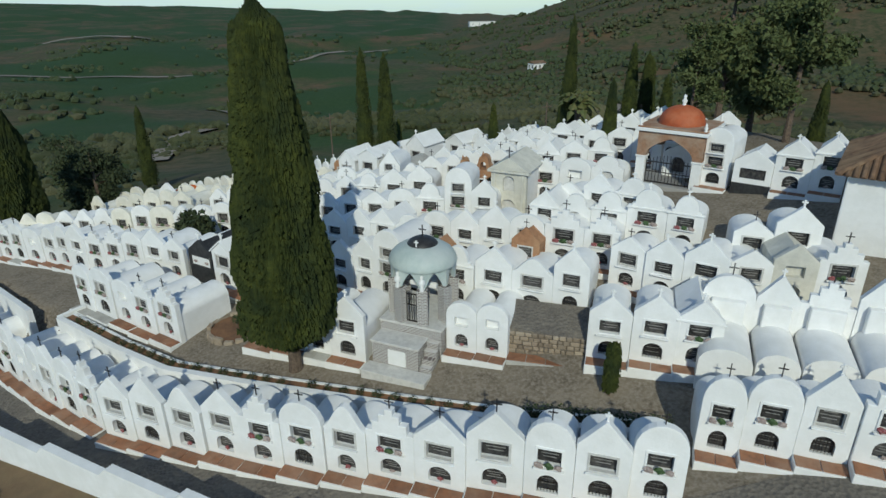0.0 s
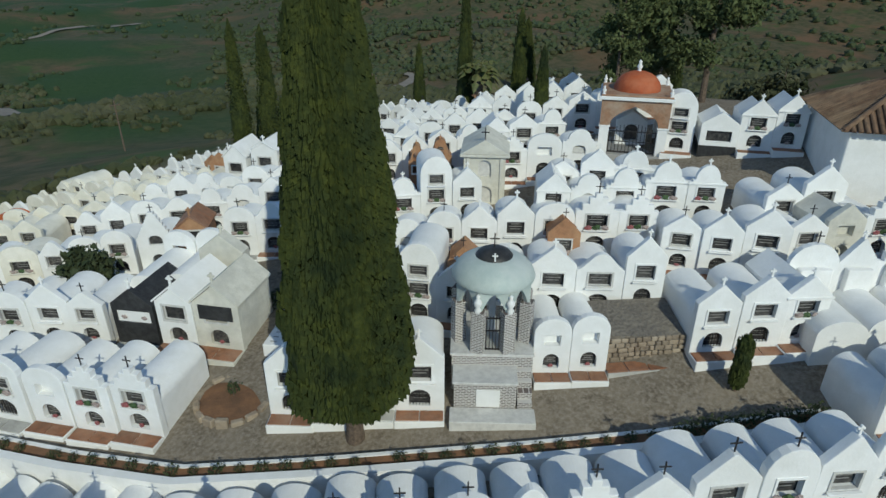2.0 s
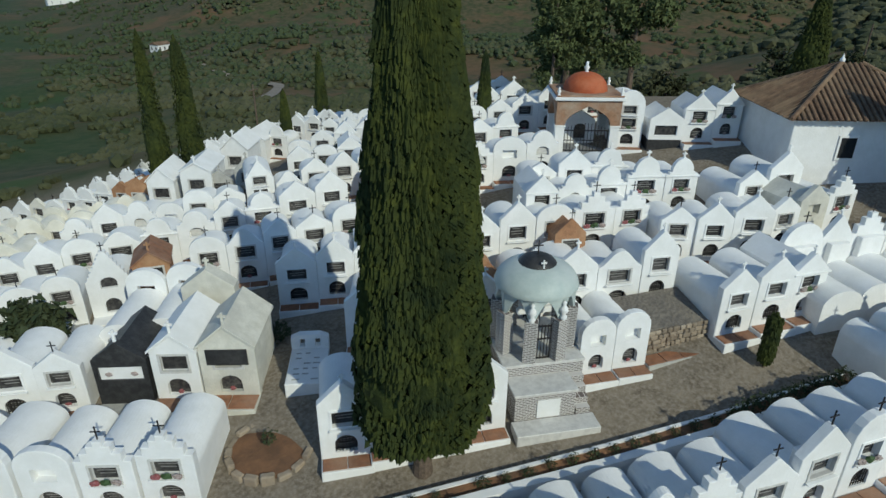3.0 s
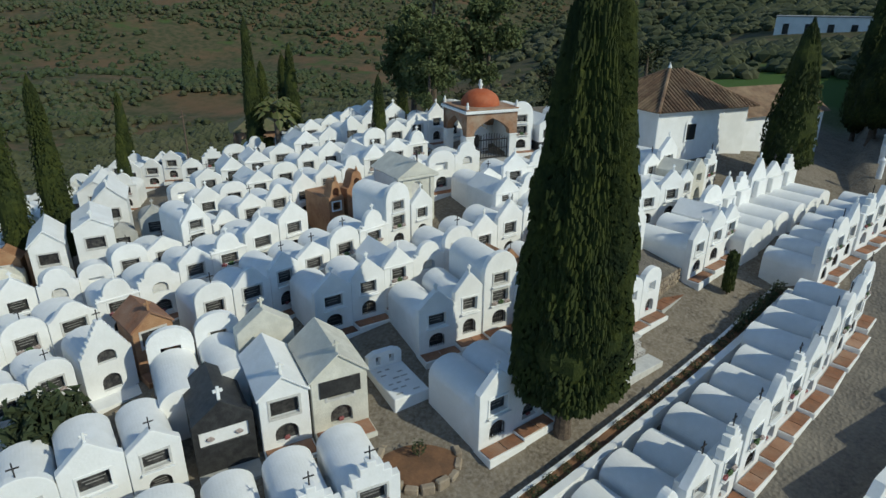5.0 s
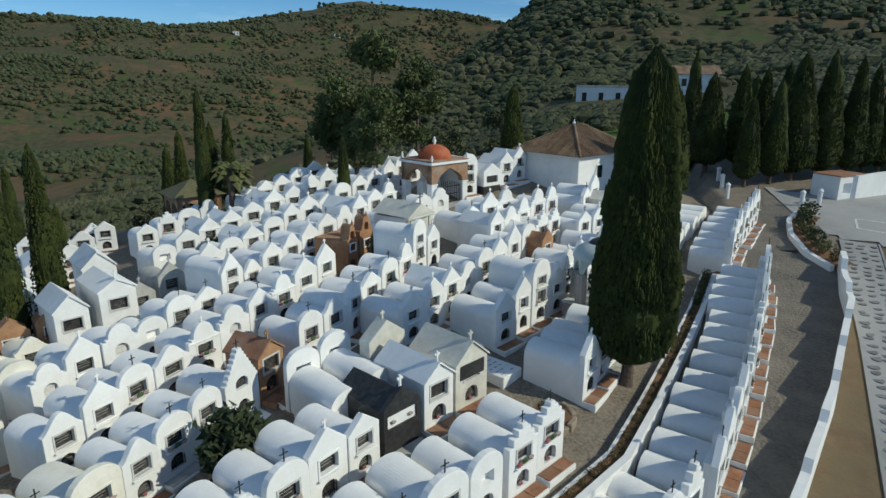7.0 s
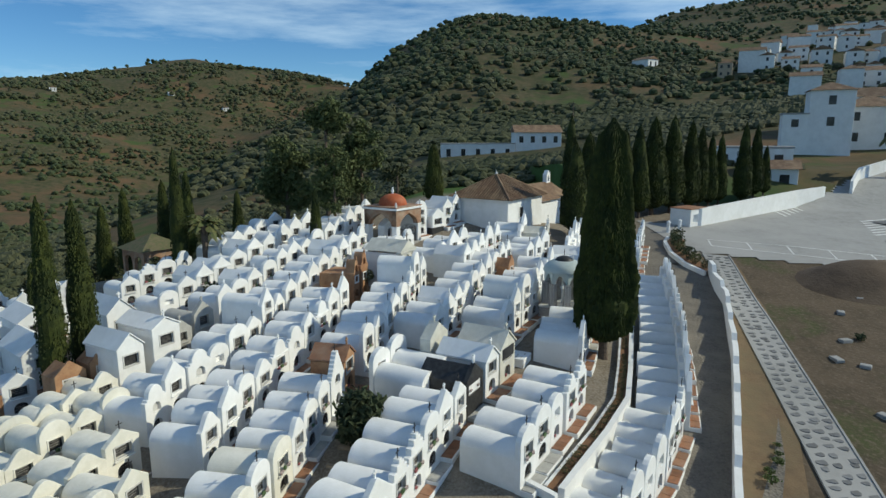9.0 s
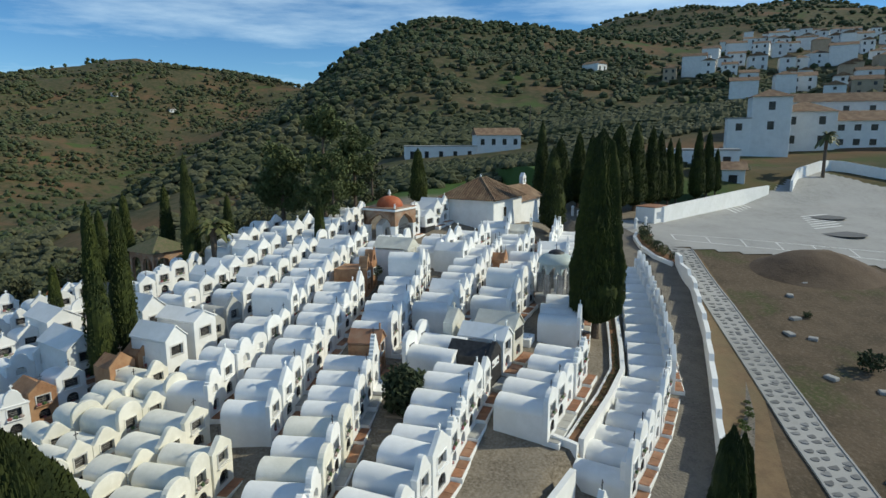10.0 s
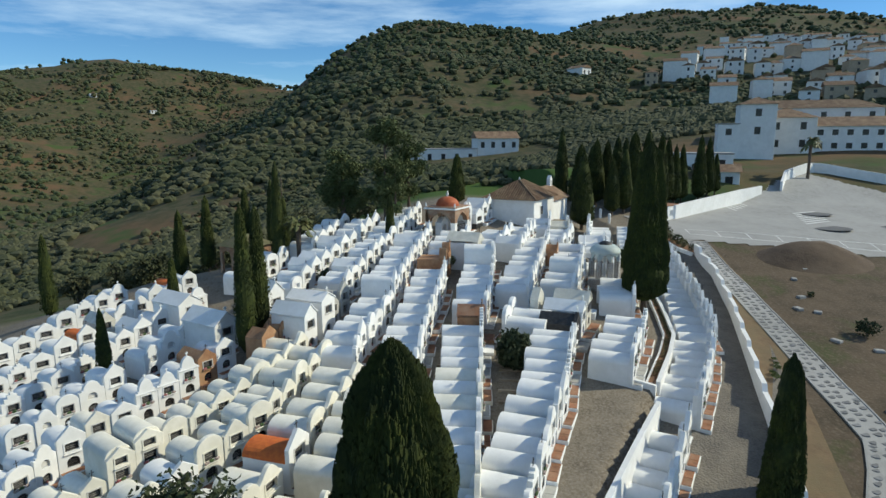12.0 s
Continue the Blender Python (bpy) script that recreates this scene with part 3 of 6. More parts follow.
ROAD_LINE = [(-34, 26.5), (-28, 23.5), (-20, 18.5), (-14.2, 15.9), (-9, 12.9), (-5, 11.2), (0, 9.1), (4, 7.6), (8, 7.2), (12, 6.8), (16, 6.2), (24, 7.5)]
PARAPET = [(-30, 22.0), (-24, 19.6), (-14.7, 15.2), (-9.2, 12.5), (-4.6, 10.3), (-1.9, 9.2), (2.4, 7.4), (4.4, 7.0), (7.2, 6.2)]
F1A = [(-17.6, 20.2), (-13.9, 17.4), (-10.7, 15.35)]
F1B = [(-10.4, 15.0), (-8.0, 14.1), (-5.2, 13.05), (-2.6, 12.25), (0.1, 11.35), (2.2, 10.85), (5.1, 10.05)]
F2 = [(-29, 29.4), (-23, 24.6), (-19.0, 21.6)]
F3 = [(5.9, 11.6), (9.1, 10.4), (12.7, 8.8)]


def rz(x, y):
    return road_z(x)


COBBLE = material("cobbled_road", (0.175, 0.155, 0.13), 0.9, (0.11, 0.098, 0.085), 9.0, 1.0, 30, (0.215, 0.19, 0.155), 0.7, voronoi=9.0)
SAND = material("sandy_verge", (0.20, 0.135, 0.075), 0.95, (0.15, 0.10, 0.058), 1.5, 0.5, 10, (0.16, 0.125, 0.07), 0.4)
front = F2 + F1A + F1B[1:] + [(5.6, 10.0)] + F3[1:]
tagged(new("road", mesh_from(strip(front + [(16, 7.4), (20, 6.6)], -3.6, 0.3, 0.02, height=rz), "road", COBBLE, True)), "grey cobbled lane along the front of the cemetery", "road", kind="structure")

# ---- rows of tombs ----
MIX = "aaabbbcccddeefgghhoo"
tomb_row(F1B, "AAABBEEGCCHAB", rz, 11, 1.27)
tomb_row(F1A, "AABHGBE", rz, 12, 1.27)
tomb_row(F2, "ABHDGA", rz, 13, 1.27)
tomb_row(F3, "AABEDC", rz, 14, 1.1)
tomb_row(offset_line(F3, 4.9), "ABCE", lambda x, y: inner(x, y) - 0.2, 15, 1.2, back=True, tall=1.0)
ROWS_OF_TOMBS = [
    # fronts, kinds, seed, pitch, gap
    ([(-15.3, 22.6), (-9.6, 19.0)], "abehb", 21, 1.28, 0),
    ([(-6.9, 18.55), (-2.6, 16.8)], "cabg", 22, 1.2, 0),
    ([(0.0, 16.9), (1.9, 16.2)], "hb", 23, 1.1, 0),
    ([(4.2, 15.7), (7.6, 14.6)], "caf", 24, 1.15, 0),
    ([(-26.5, 31.6), (-20.4, 28.5), (-17.0, 26.6), (-11.25, 24.1)], MIX, 25, 1.3, 0),
    ([(-4.6, 21.8), (-0.6, 19.4)], "cjac", 26, 1.25, 0),
    ([(-0.2, 19.6), (4.6, 17.5)], "cdog", 27, 1.25, 0),
    ([(5.6, 19.0), (8.2, 17.3), (12.4, 16.2)], "capec", 28, 1.3, 0),
    ([(-24.0, 32.2), (-19.0, 31.1), (-14.4, 30.1), (-10.8, 29.3)], "aabbgdruv", 29, 1.28, 0),
    ([(-7.4, 28.3), (-5.0, 27.5), (0.0, 26.2), (2.3, 25.6)], MIX + "ij", 129, 1.28, 0),
    ([(4.6, 24.8), (8.0, 22.6)], "cfoa", 130, 1.28, 0),
    ([(-5.4, 25.2), (-1.6, 23.4), (1.8, 21.9), (4.8, 20.6), (6.2, 20.0)], MIX + "c", 30, 1.28, 0),
    ([(3.4, 23.2), (7.0, 21.5), (9.2, 20.3)], "cfaobd", 31, 1.28, 0),
    ([(9.6, 18.9), (12.0, 18.0)], "ca", 131, 1.2, 0),
    ([(-13.5, 33.2), (-9.0, 32.2), (-4.0, 30.6), (-0.6, 29.8)], MIX + "ij", 32, 1.28, 0),
    ([(3.0, 28.7), (6.0, 27.4), (8.0, 26.4)], MIX + "ij", 132, 1.28, 0),
    ([(-11.0, 36.3), (-9.1, 35.8), (-5.4, 34.1), (-1.8, 33.2), (3.0, 31.6), (8.4, 29.6)], MIX + "ijl", 33, 1.3, 0.05),
    ([(-23, 37.6), (-18.5, 35.6), (-15.0, 34.4)], "qrruuvvvr", 34, 1.3, 0.1),
    ([(-23.0, 41.2), (-19.4, 39.2)], "qrruuvvvr", 134, 1.25, 0),
    ([(-17.5, 38.2), (-12.4, 35.9)], "qrruuvvvr", 135, 1.25, 0),
    ([(-0.6, 36.9), (1.0, 36.2), (5.5, 34.2), (10.5, 31.7), (14.5, 29.8)], "acacafab", 35, 1.3, 0),
    ([(-20.5, 45.5), (-17.0, 42.4), (-15.2, 40.6), (-11.6, 38.7), (-9.5, 37.5)], "qrruuvvvraq", 36, 1.25, 0),
    ([(-18.5, 48.5), (-15.0, 45.0), (-12.2, 42.2), (-10.2, 40.4), (-7.5, 39.0)], "qrruuvvvrbqq", 37, 1.25, 0),
    ([(-17.5, 53), (-13.3, 50.6), (-10.9, 48.0), (-8.2, 45.2), (-6.2, 43.4)], MIX + "qruvm", 38, 1.25, 0),
    ([(0.8, 40.6), (3.0, 39.4), (7.0, 37.0), (12.5, 33.8)], "acacafh", 39, 1.3, 0.03),
    ([(8.2, 39.6), (13.8, 36.6)], "afac", 139, 1.3, 0.05),
    ([(-11.5, 55), (-8.0, 51.4), (-4.6, 48.4), (-2.2, 46.6)], MIX + "k", 40, 1.3, 0.05),
    ([(-8.5, 58), (-4.0, 53.6), (0.0, 50.2), (3.0, 47.0)], MIX + "mk", 41, 1.3, 0.05),
    ([(-5.0, 61), (0.0, 56.2), (4.0, 52.6), (7.6, 48.8)], MIX + "kn", 42, 1.3, 0.05),
    ([(-1.0, 64), (4.0, 59.4), (8.6, 54.4)], MIX + "m", 43, 1.3, 0.05),
    ([(4.5, 44.6), (8.5, 41.6)], MIX, 44, 1.3, 0.1),
    ([(11.2, 26.25), (12.25, 25.45)], "j", 45, 1.2, 0),
    ([(13.45, 24.2), (15.5, 22.75)], "fc", 46, 1.25, 0),
]
for line, codes, seed, pitch, gap in ROWS_OF_TOMBS:
    tomb_row(line, codes, inner, seed, pitch, gap)

# ---- walls ----
def terrace_top(x, y):
    return inner(x, y + 0.8) + 0.35


MAIN_WALL = [(-15.4, 21.3), (-12, 18.85), (-9.4, 17.2), (-6.4, 16.1), (-1.4, 14.4), (1.6, 13.45), (5.7, 12.3)]
tagged(new("wall_terrace", mesh_from(wall_mesh(MAIN_WALL, 0.22, lambda x, y: road_z(x) - 0.5, terrace_top), "wall_terrace", WHITE)), "white retaining wall of the upper terrace", "wall", kind="structure")
tagged(new("wall_terrace_low", mesh_from(wall_mesh([(-29, 32.0), (-21, 25.4), (-17.2, 22.2)], 0.22, lambda x, y: road_z(x) - 0.5, terrace_top), "wall_terrace_low", WHITE)), "white lower retaining wall beside the lane", "wall", kind="structure")


def parapet_top(x, y):
    s = (x + 40) % 2.4
    return road_z(x - s + 1.2) + 1.0


tagged(new("wall_parapet", mesh_from(wall_mesh(PARAPET, 0.25, lambda x, y: road_z(x) - 1.2, parapet_top, 0.3), "wall_parapet", WHITE)), "white stepped parapet wall along the lane", "wall", kind="structure")


# ---- trees ----
def cypress(x, y, z, height, radius, seed, trunk=1.0, label="tall dark green cypress with a bare foot", clumps=700, cone=False, top=0.28):
    rnd = random.Random(seed)
    t = thing("cypress", pose(x, y, z, 0, 0, 0), label, "tree", "cypresses")
    part("trunk", turned([(radius * 0.20, -0.4), (radius * 0.15, 0.2), (radius * 0.12, trunk + 0.6), (radius * 0.05, height * 0.7)], 10), BARK, t)

    def rad(k):
        if cone:
            return radius * min(1, k / 0.10 + 0.25) * (1 - k ** 3.2) ** 0.7
        return radius * (min(1, (k / 0.10 + 0.25)) if k < 0.075 else 1.0) * (1 - (1 - top) * max(0, (k - 0.2) / 0.8) ** 1.35) * (1 if k < 0.93 else max(0.12, (1 - k) / 0.07))

    bm = bmesh.new()
    span = height - trunk
    core = turned([(0.0, trunk)] + [(rad(k) * 0.84, trunk + span * k) for k in np.linspace(0.02, 0.985, 22)] + [(0.0, height - 0.05)], 16)
    for v in core.verts:
        d = noise.noise((v.co.x * 1.3 + seed, v.co.y * 1.3, v.co.z * 0.8)) * 0.20 * radius
        r = math.hypot(v.co.x, v.co.y)
        if r > 0.01:
            v.co.x *= 1 + d / r
            v.co.y *= 1 + d / r
    cv, cf = [v.co.copy() for v in core.verts], [[v.index for v in f.verts] for f in core.faces]
    core.verts.index_update()
    cf = [[v.index for v in f.verts] for f in core.faces]
    core.free()
    vs, fs = [tuple(v) for v in cv], list(cf)
    # upright tufts of scale leaves that stand off the core
    for _ in range(clumps):
        k = rnd.random() ** 0.9
        a = rnd.uniform(0, 2 * math.pi)
        rr = rad(k) * (rnd.uniform(0.82, 0.96) + 0.16 * noise.noise((math.cos(a) * 2.2 + seed, math.sin(a) * 2.2, k * span * 0.8)) + 0.06 * noise.noise((math.cos(a) * 7 + seed, math.sin(a) * 7, k * span * 2.4)))
        cx, cy, cz = rr * math.cos(a), rr * math.sin(a), trunk + span * k
        s = (0.03 + radius * 0.024) * rnd.uniform(0.6, 1.6)
        hgt = s * rnd.uniform(1.0, 2.0)
        out = Vector((math.cos(a), math.sin(a), 0))
        side = Vector((-math.sin(a), math.cos(a), 0))
        o = len(vs)
        base = Vector((cx, cy, cz))
        for q in (base - side * s - out * s * 0.5, base + side * s - out * s * 0.5, base + out * s * 0.7 - Vector((0, 0, s)), base + out * s * rnd.uniform(0.0, 0.45) + Vector((0, 0, hgt)) + side * rnd.uniform(-0.4, 0.4) * s):
            vs.append(tuple(q))
        fs += [(o, o + 2, o + 3), (o + 2, o + 1, o + 3), (o, o + 1, o + 2), (o + 1, o, o + 3)]
    cm = bpy.data.meshes.new("crown")
    cm.from_pydata(vs, [], fs)
    cm.materials.append(CYPRESS)
    crown = new("crown", cm)
    crown.parent = t
    return t


cypress(-4.95, 17.0, inner(-4.95, 17.0), 11.3, 1.5, 1, 0.95, clumps=26000, label="very tall dense cypress with a bare pale trunk foot", top=0.36)
cypress(-26.4, 35.2, inner(-26.4, 35.2), 8.8, 1.95, 2, 0.6, clumps=22000, cone=True, label="broad dense cypress beside the tomb rows")
cypress(-22.6, 19.8, road_z(-22.6) - 0.4, 6.9, 0.8, 3, 0.3, clumps=6500)
cypress(-21.9, 19.0, road_z(-22.6) - 0.4, 6.3, 0.65, 4, 0.3, clumps=5500)
for i, (x, y, top_z, r) in enumerate([(-5.6, 42.8, 10.1, 0.72), (-4.0, 42.2, 9.8, 0.78), (4.0, 49.6, 5.2, 0.5), (-3.9, 51.7, 3.6, 0.5), (9.0, 33.15, 9.2, 0.45), (8.55, 42.4, 12.0, 0.6), (14.9, 46.0, 9.4, 0.7), (16.4, 49.8, 8.6, 0.75), (13.0, 43.4, 10.2, 0.6), (24.4, 24.8, 12.0, 1.0), (-37.7, 75.5, 1.0, 1.1), (12, 62, 6, 0.7), (27, 44, 7.5, 0.7), (19, 53, 7, 0.8)]):
    cypress(x, y, ground(x, y) - 0.1, top_z - ground(x, y), r, 30 + i, 0.5, clumps=1800, top=0.25)
# the dark grove round the chapel and behind the wall of the square
for i, (x, y, top_z, r) in enumerate([(15.6, 13.6, 12.2, 1.25), (31.9, 10.2, 14.9, 1.1), (27.0, 9.5, 13.0, 1.5), (23.5, 5.6, 12.6, 1.0), (25.1, 3.8, 14.4, 1.6), (26.3, 1.5, 14.6, 1.4), (27.5, -0.8, 14.2, 1.1), (29.0, -2.5, 13.7, 1.0), (29.5, -3.8, 12.8, 0.9), (30.3, -5.2, 12.8, 0.85), (30.8, -7.9, 14.0, 1.0), (32.0, -9.8, 13.7, 1.0), (32.5, -11.2, 11.6, 0.7), (28.5, 7.0, 13.6, 1.2), (30.0, 5.0, 13.4, 1.2), (31.5, 3.0, 13.8, 1.2), (33.5, 1.0, 13.6, 1.2), (36.5, 4.2, 12.8, 1.1), (22.2, 7.6, 11.4, 0.9)]):
    cypress(x, y, ground(x, y) - 0.1, top_z - ground(x, y), r, 130 + i, 0.7, clumps=2600, top=0.14, label="slender dark cypress in the grove beside the square")


# ---- special tombs ----
def built(name, m, label, category="tomb"):
    return thing(name, m, label, category)


def tiles_on(t, parent, x0, x1, y0, y1, z, n, label="worn terracotta paving tile"):
    for i in range(n):
        a = x0 + (x1 - x0) * i / n
        part("tile", box(a + 0.012, a + (x1 - x0) / n - 0.012, y0, y1, z, z + 0.03, 0.006), TERRA, parent, label)


def fancy_tomb(m, w, h, peak, depth, mat, roof_mat, label, panel="rect", cross=True, pitched=True, overhang=0.05):
    t = built("tomb", m, label)
    k = w / 2
    line = [(-k, -0.8), (k, -0.8), (k, h), (0.03, peak), (-0.03, peak), (-k, h)]
    holes = [rect(-0.36, 0.36, h * 0.62, h * 0.62 + 0.5), arch(-0.3, 0.3, 0.22, 0.5, 0.26)]
    part("facade", slab(line, holes, 0, 0.2, 0.015), mat, t)
    part("chamber", slab([(-k + 0.04, -0.8), (k - 0.04, -0.8), (k - 0.04, h - 0.1), (0, peak - 0.14), (-k + 0.04, h - 0.1)], [], 0.2, depth, 0.01), mat, t)
    roof = bmesh.new()
    for s in (-1, 1):
        a = [(s * (k + overhang), h - 0.02), (0, peak + 0.05), (0, peak + 0.11), (s * (k + overhang), h + 0.05)]
        f = [roof.verts.new((x, -0.06, z)) for x, z in a]
        g = [roof.verts.new((x, depth + 0.03, z)) for x, z in a]
        for i in range(4):
            j = (i + 1) % 4
            roof.faces.new((f[i], f[j], g[j], g[i]))
        roof.faces.new(f)
        roof.faces.new(g[::-1])
    part("roof", roof, roof_mat, t)
    n1 = part("niche_slab", box(-0.4, 0.4, 0.12, 0.197, h * 0.62 - 0.03, h * 0.62 + 0.53), DARK, t, "dark polished niche slab")
    part("niche_frame", slab(rect(-0.42, 0.42, h * 0.62 - 0.06, h * 0.62 + 0.56), [rect(-0.355, 0.355, h * 0.62 + 0.005, h * 0.62 + 0.495)], -0.02, 0.05), PLAQUE, n1)
    n2 = part("niche_slab", box(-0.33, 0.33, 0.13, 0.197, 0.2, 0.8), DARK, t, "dark recessed lower niche")
    part("bouquet", bunch(0, 0.07, 0.24, 0.1, 4, 8), FLOWER_R, n2, "small bunch of flowers")
    if cross:
        part("cross", cross_shape(0, 0.1, peak + 0.08, 0.34, 0.035), mat, t)
    p = part("plinth", box(-k, k, -0.66, -0.003, -0.8, 0.1, 0.012), mat, t)
    tiles_on(t, p, -k + 0.02, k - 0.02, -0.6, -0.03, 0.102, 2)
    return t


def at(x, y, heading, dz=0.0):
    return pose(x, y, inner(x, y) + dz, 0, 0, heading)


# end of the second row: dark, white and grey family tombs
black = built("tomb", at(-10.4, 23.65, -30), "black slate tomb with a white marble band, between white tombs")
part("facade", slab([(-0.72, -0.8), (0.72, -0.8), (0.72, 1.5), (0, 2.05), (-0.72, 1.5)], [rect(-0.58, 0.58, 0.85, 1.28)], 0, 0.2, 0.012), BLACK, black)
part("chamber", slab([(-0.68, -0.8), (0.68, -0.8), (0.68, 1.4), (0, 1.92), (-0.68, 1.4)], [], 0.2, 2.2, 0.01), BLACK, black)
band = part("marble_band", box(-0.6, 0.6, 0.06, 0.198, 0.84, 1.29), WHITE, black, "white marble band")
for dx in (-0.34, 0.34):
    part("wreath", bunch(dx, 0.02, 0.98, 0.1, 6, 10), FLOWER_W, band, "small dried wreath")
part("cross", cross_shape(0, 0.1, 2.03, 0.36, 0.04), WHITE, black, "white stone cross")
part("plinth", box(-0.72, 0.72, -0.66, -0.003, -0.8, 0.08, 0.012), GREY, black)
fancy_tomb(at(-9.15, 22.85, -32), 1.25, 1.62, 2.1, 2.3, WHITE, WHITE, "slim whitewashed gabled tomb beside a black one")
grey = fancy_tomb(at(-7.95, 22.05, -32), 1.5, 1.65, 2.25, 2.1, CREAM, CREAM, "weathered grey-cream gabled family tomb with dark marble slabs")
part("memorial_slab", box(-0.55, 0.55, -0.035, -0.003, 1.12, 1.6), BLACK, grey, "wide dark marble slab")

# flat grave with a low headstone
g = built("grave", at(-6.3, 20.9, -28), "white marble slab grave with a low headstone", "grave")
part("ledger", box(-0.55, 0.55, 0, 1.7, -0.5, 0.38, 0.02), WHITE, g)
part("headstone", slab([(-0.55, -0.4), (0.55, -0.4), (0.55, 0.75), (0.3, 0.86), (-0.3, 0.86), (-0.55, 0.75)], [rect(-0.3, -0.14, 0.45, 0.72), rect(0.14, 0.3, 0.45, 0.72)], 1.7, 1.92, 0.015), WHITE, g)
bm = bmesh.new()
for i in range(6):
    for j in range(3):
        if (i * 3 + j) % 4 != 1:
            x, y = -0.38 + j * 0.26, 0.18 + i * 0.25
            block(bm, x, x + 0.2 - 0.03 * (i % 3), y, y + 0.06, 0.381, 0.386)
part("inscription", bm, GREY, g, "grey lettering bars")

# round bed with a stone rim
bed = built("planting_bed", at(-7.75, 19.75, 0), "round red earth bed with a low rubble rim", "flower bed")
bm = turned([(0.95, -0.4), (0.95, 0.02), (0.5, 0.07), (0.0, 0.09)], 20)
part("soil", bm, EARTH, bed)
for i in range(16):
    a = 2 * math.pi * i / 16
    m = Matrix.Translation((1.0 * math.cos(a), 1.0 * math.sin(a), 0.0)) @ Matrix.Rotation(a, 4, "Z")
    b2 = box(-0.09, 0.09, -0.17, 0.17, -0.4, 0.02 + 0.05 * (i % 3), 0.03)
    bmesh.ops.transform(b2, matrix=m, verts=b2.verts[:])
    part("stone", b2, STONE, bed)


def shrub(x, y, z, r, seed, label, n=420, mat=SHRUB, name="shrub", flat=0.9):
    rnd = random.Random(seed)
    t = thing(name, pose(x, y, z), label, "shrub")
    part("stem", turned([(r * 0.08, -0.1), (r * 0.06, r * 0.6), (r * 0.02, r * 1.2)], 6), BARK, t)
    vs, fs = [], []
    for _ in range(n):
        d = Vector((rnd.gauss(0, 1), rnd.gauss(0, 1), rnd.gauss(0, 1))).normalized() * r * rnd.uniform(0.55, 1.0)
        d *= 0.8 + 0.35 * noise.noise((d.x * 2 / r + seed, d.y * 2 / r, d.z * 2 / r))
        c = Vector((d.x, d.y, r * 0.85 + d.z * flat))
        s = r * rnd.uniform(0.08, 0.17)
        o = len(vs)
        for _k in range(4):
            vs.append(tuple(c + Vector((rnd.uniform(-1, 1), rnd.uniform(-1, 1), rnd.uniform(-1, 1))) * s))
        fs += [(o, o + 1, o + 2), (o, o + 2, o + 3), (o, o + 3, o + 1), (o + 1, o + 3, o + 2)]
    me2 = bpy.data.meshes.new("crown")
    me2.from_pydata(vs, [], fs)
    me2.materials.append(mat)
    crown = new("crown", me2)
    crown.parent = t
    return t


shrub(-7.75, 19.75, inner(-7.75, 19.75) + 0.12, 0.28, 3, "small green shrub in a round bed", 160)
shrub(-12.3, 27.9, inner(-12.3, 27.9), 1.15, 4, "bushy dark olive shrub between tomb rows", 1800, flat=1.15)
shrub(-10.3, 26.3, inner(-10.3, 26.3), 0.5, 5, "rounded green shrub in bare red earth", 400)
shrub(-6.0, 23.6, inner(-6.0, 23.6), 0.42, 6, "low green shrub behind a grey tomb", 300)
shrub(3.2, 38.4, inner(3.2, 38.4), 0.8, 7, "dark round shrub among far tombs", 500)
shrub(2.2, 29.0, inner(2.2, 29.0) + 0.6, 0.5, 8, "dry flowering shrub beside a brick tomb", 300)

# pair of vaults with a tall cream front that faces away
for i, (x, y) in enumerate(((-8.9, 27.6), (-7.75, 26.95))):
    put_tomb("h", x, y, inner(x, y), -30 + 180, 1.02, 1.1, 1.08)
pair = built("tomb", at(-7.6, 25.0, -30), "tall cream-washed gabled tomb front with a stone cross")
part("wall", slab([(-0.8, -0.8), (0.8, -0.8), (0.8, 1.9), (0, 2.5), (-0.8, 1.9)], [], 0, 0.5, 0.03), CREAM, pair)
part("cross", cross_shape(0, 0.25, 2.48, 0.3, 0.035), CREAM, pair)

# brown gabled shrine and a stepped white front in the third row
fancy_tomb(at(-8.6, 28.8, -14), 1.2, 1.55, 2.0, 1.5, OCHRE, TERRA, "ochre brick gabled tomb with a terracotta roof", cross=True)
st = built("tomb", at(-9.95, 29.1, -14), "whitewashed tomb with a steep stepped gable")
steps = [(-0.7, -0.8), (0.7, -0.8)]
for i in range(8):
    steps += [(0.7 - i * 0.085, 1.35 + i * 0.15), (0.7 - i * 0.085, 1.45 + i * 0.15)]
for i in range(7, -1, -1):
    steps += [(-0.7 + i * 0.085, 1.45 + i * 0.15), (-0.7 + i * 0.085, 1.35 + i * 0.15)]
part("facade", slab(steps, [arch(-0.26, 0.26, 1.15, 1.35, 0.2), arch(-0.26, 0.26, 0.22, 0.5, 0.25)], 0, 0.2), WHITE, st)
part("vault", slab([(-0.66, -0.8), (0.66, -0.8)] + [(0.66 * math.cos(math.pi * i / 12), 0.9 + 0.5 * math.sin(math.pi * i / 12)) for i in range(13)], [], 0.2, 2.3, 0.03), WHITE, st)
part("niche_slab", box(-0.3, 0.3, 0.12, 0.197, 1.1, 1.6), DARK, st, "dark niche slab")
part("niche_slab", box(-0.3, 0.3, 0.12, 0.197, 0.2, 0.8), DARK, st, "dark niche slab")
part("cross", cross_shape(0, 0.1, 2.48, 0.34, 0.015), IRON, st, "thin iron cross")
part("plinth", box(-0.7, 0.7, -0.62, -0.003, -0.8, 0.09, 0.012), WHITE, st)

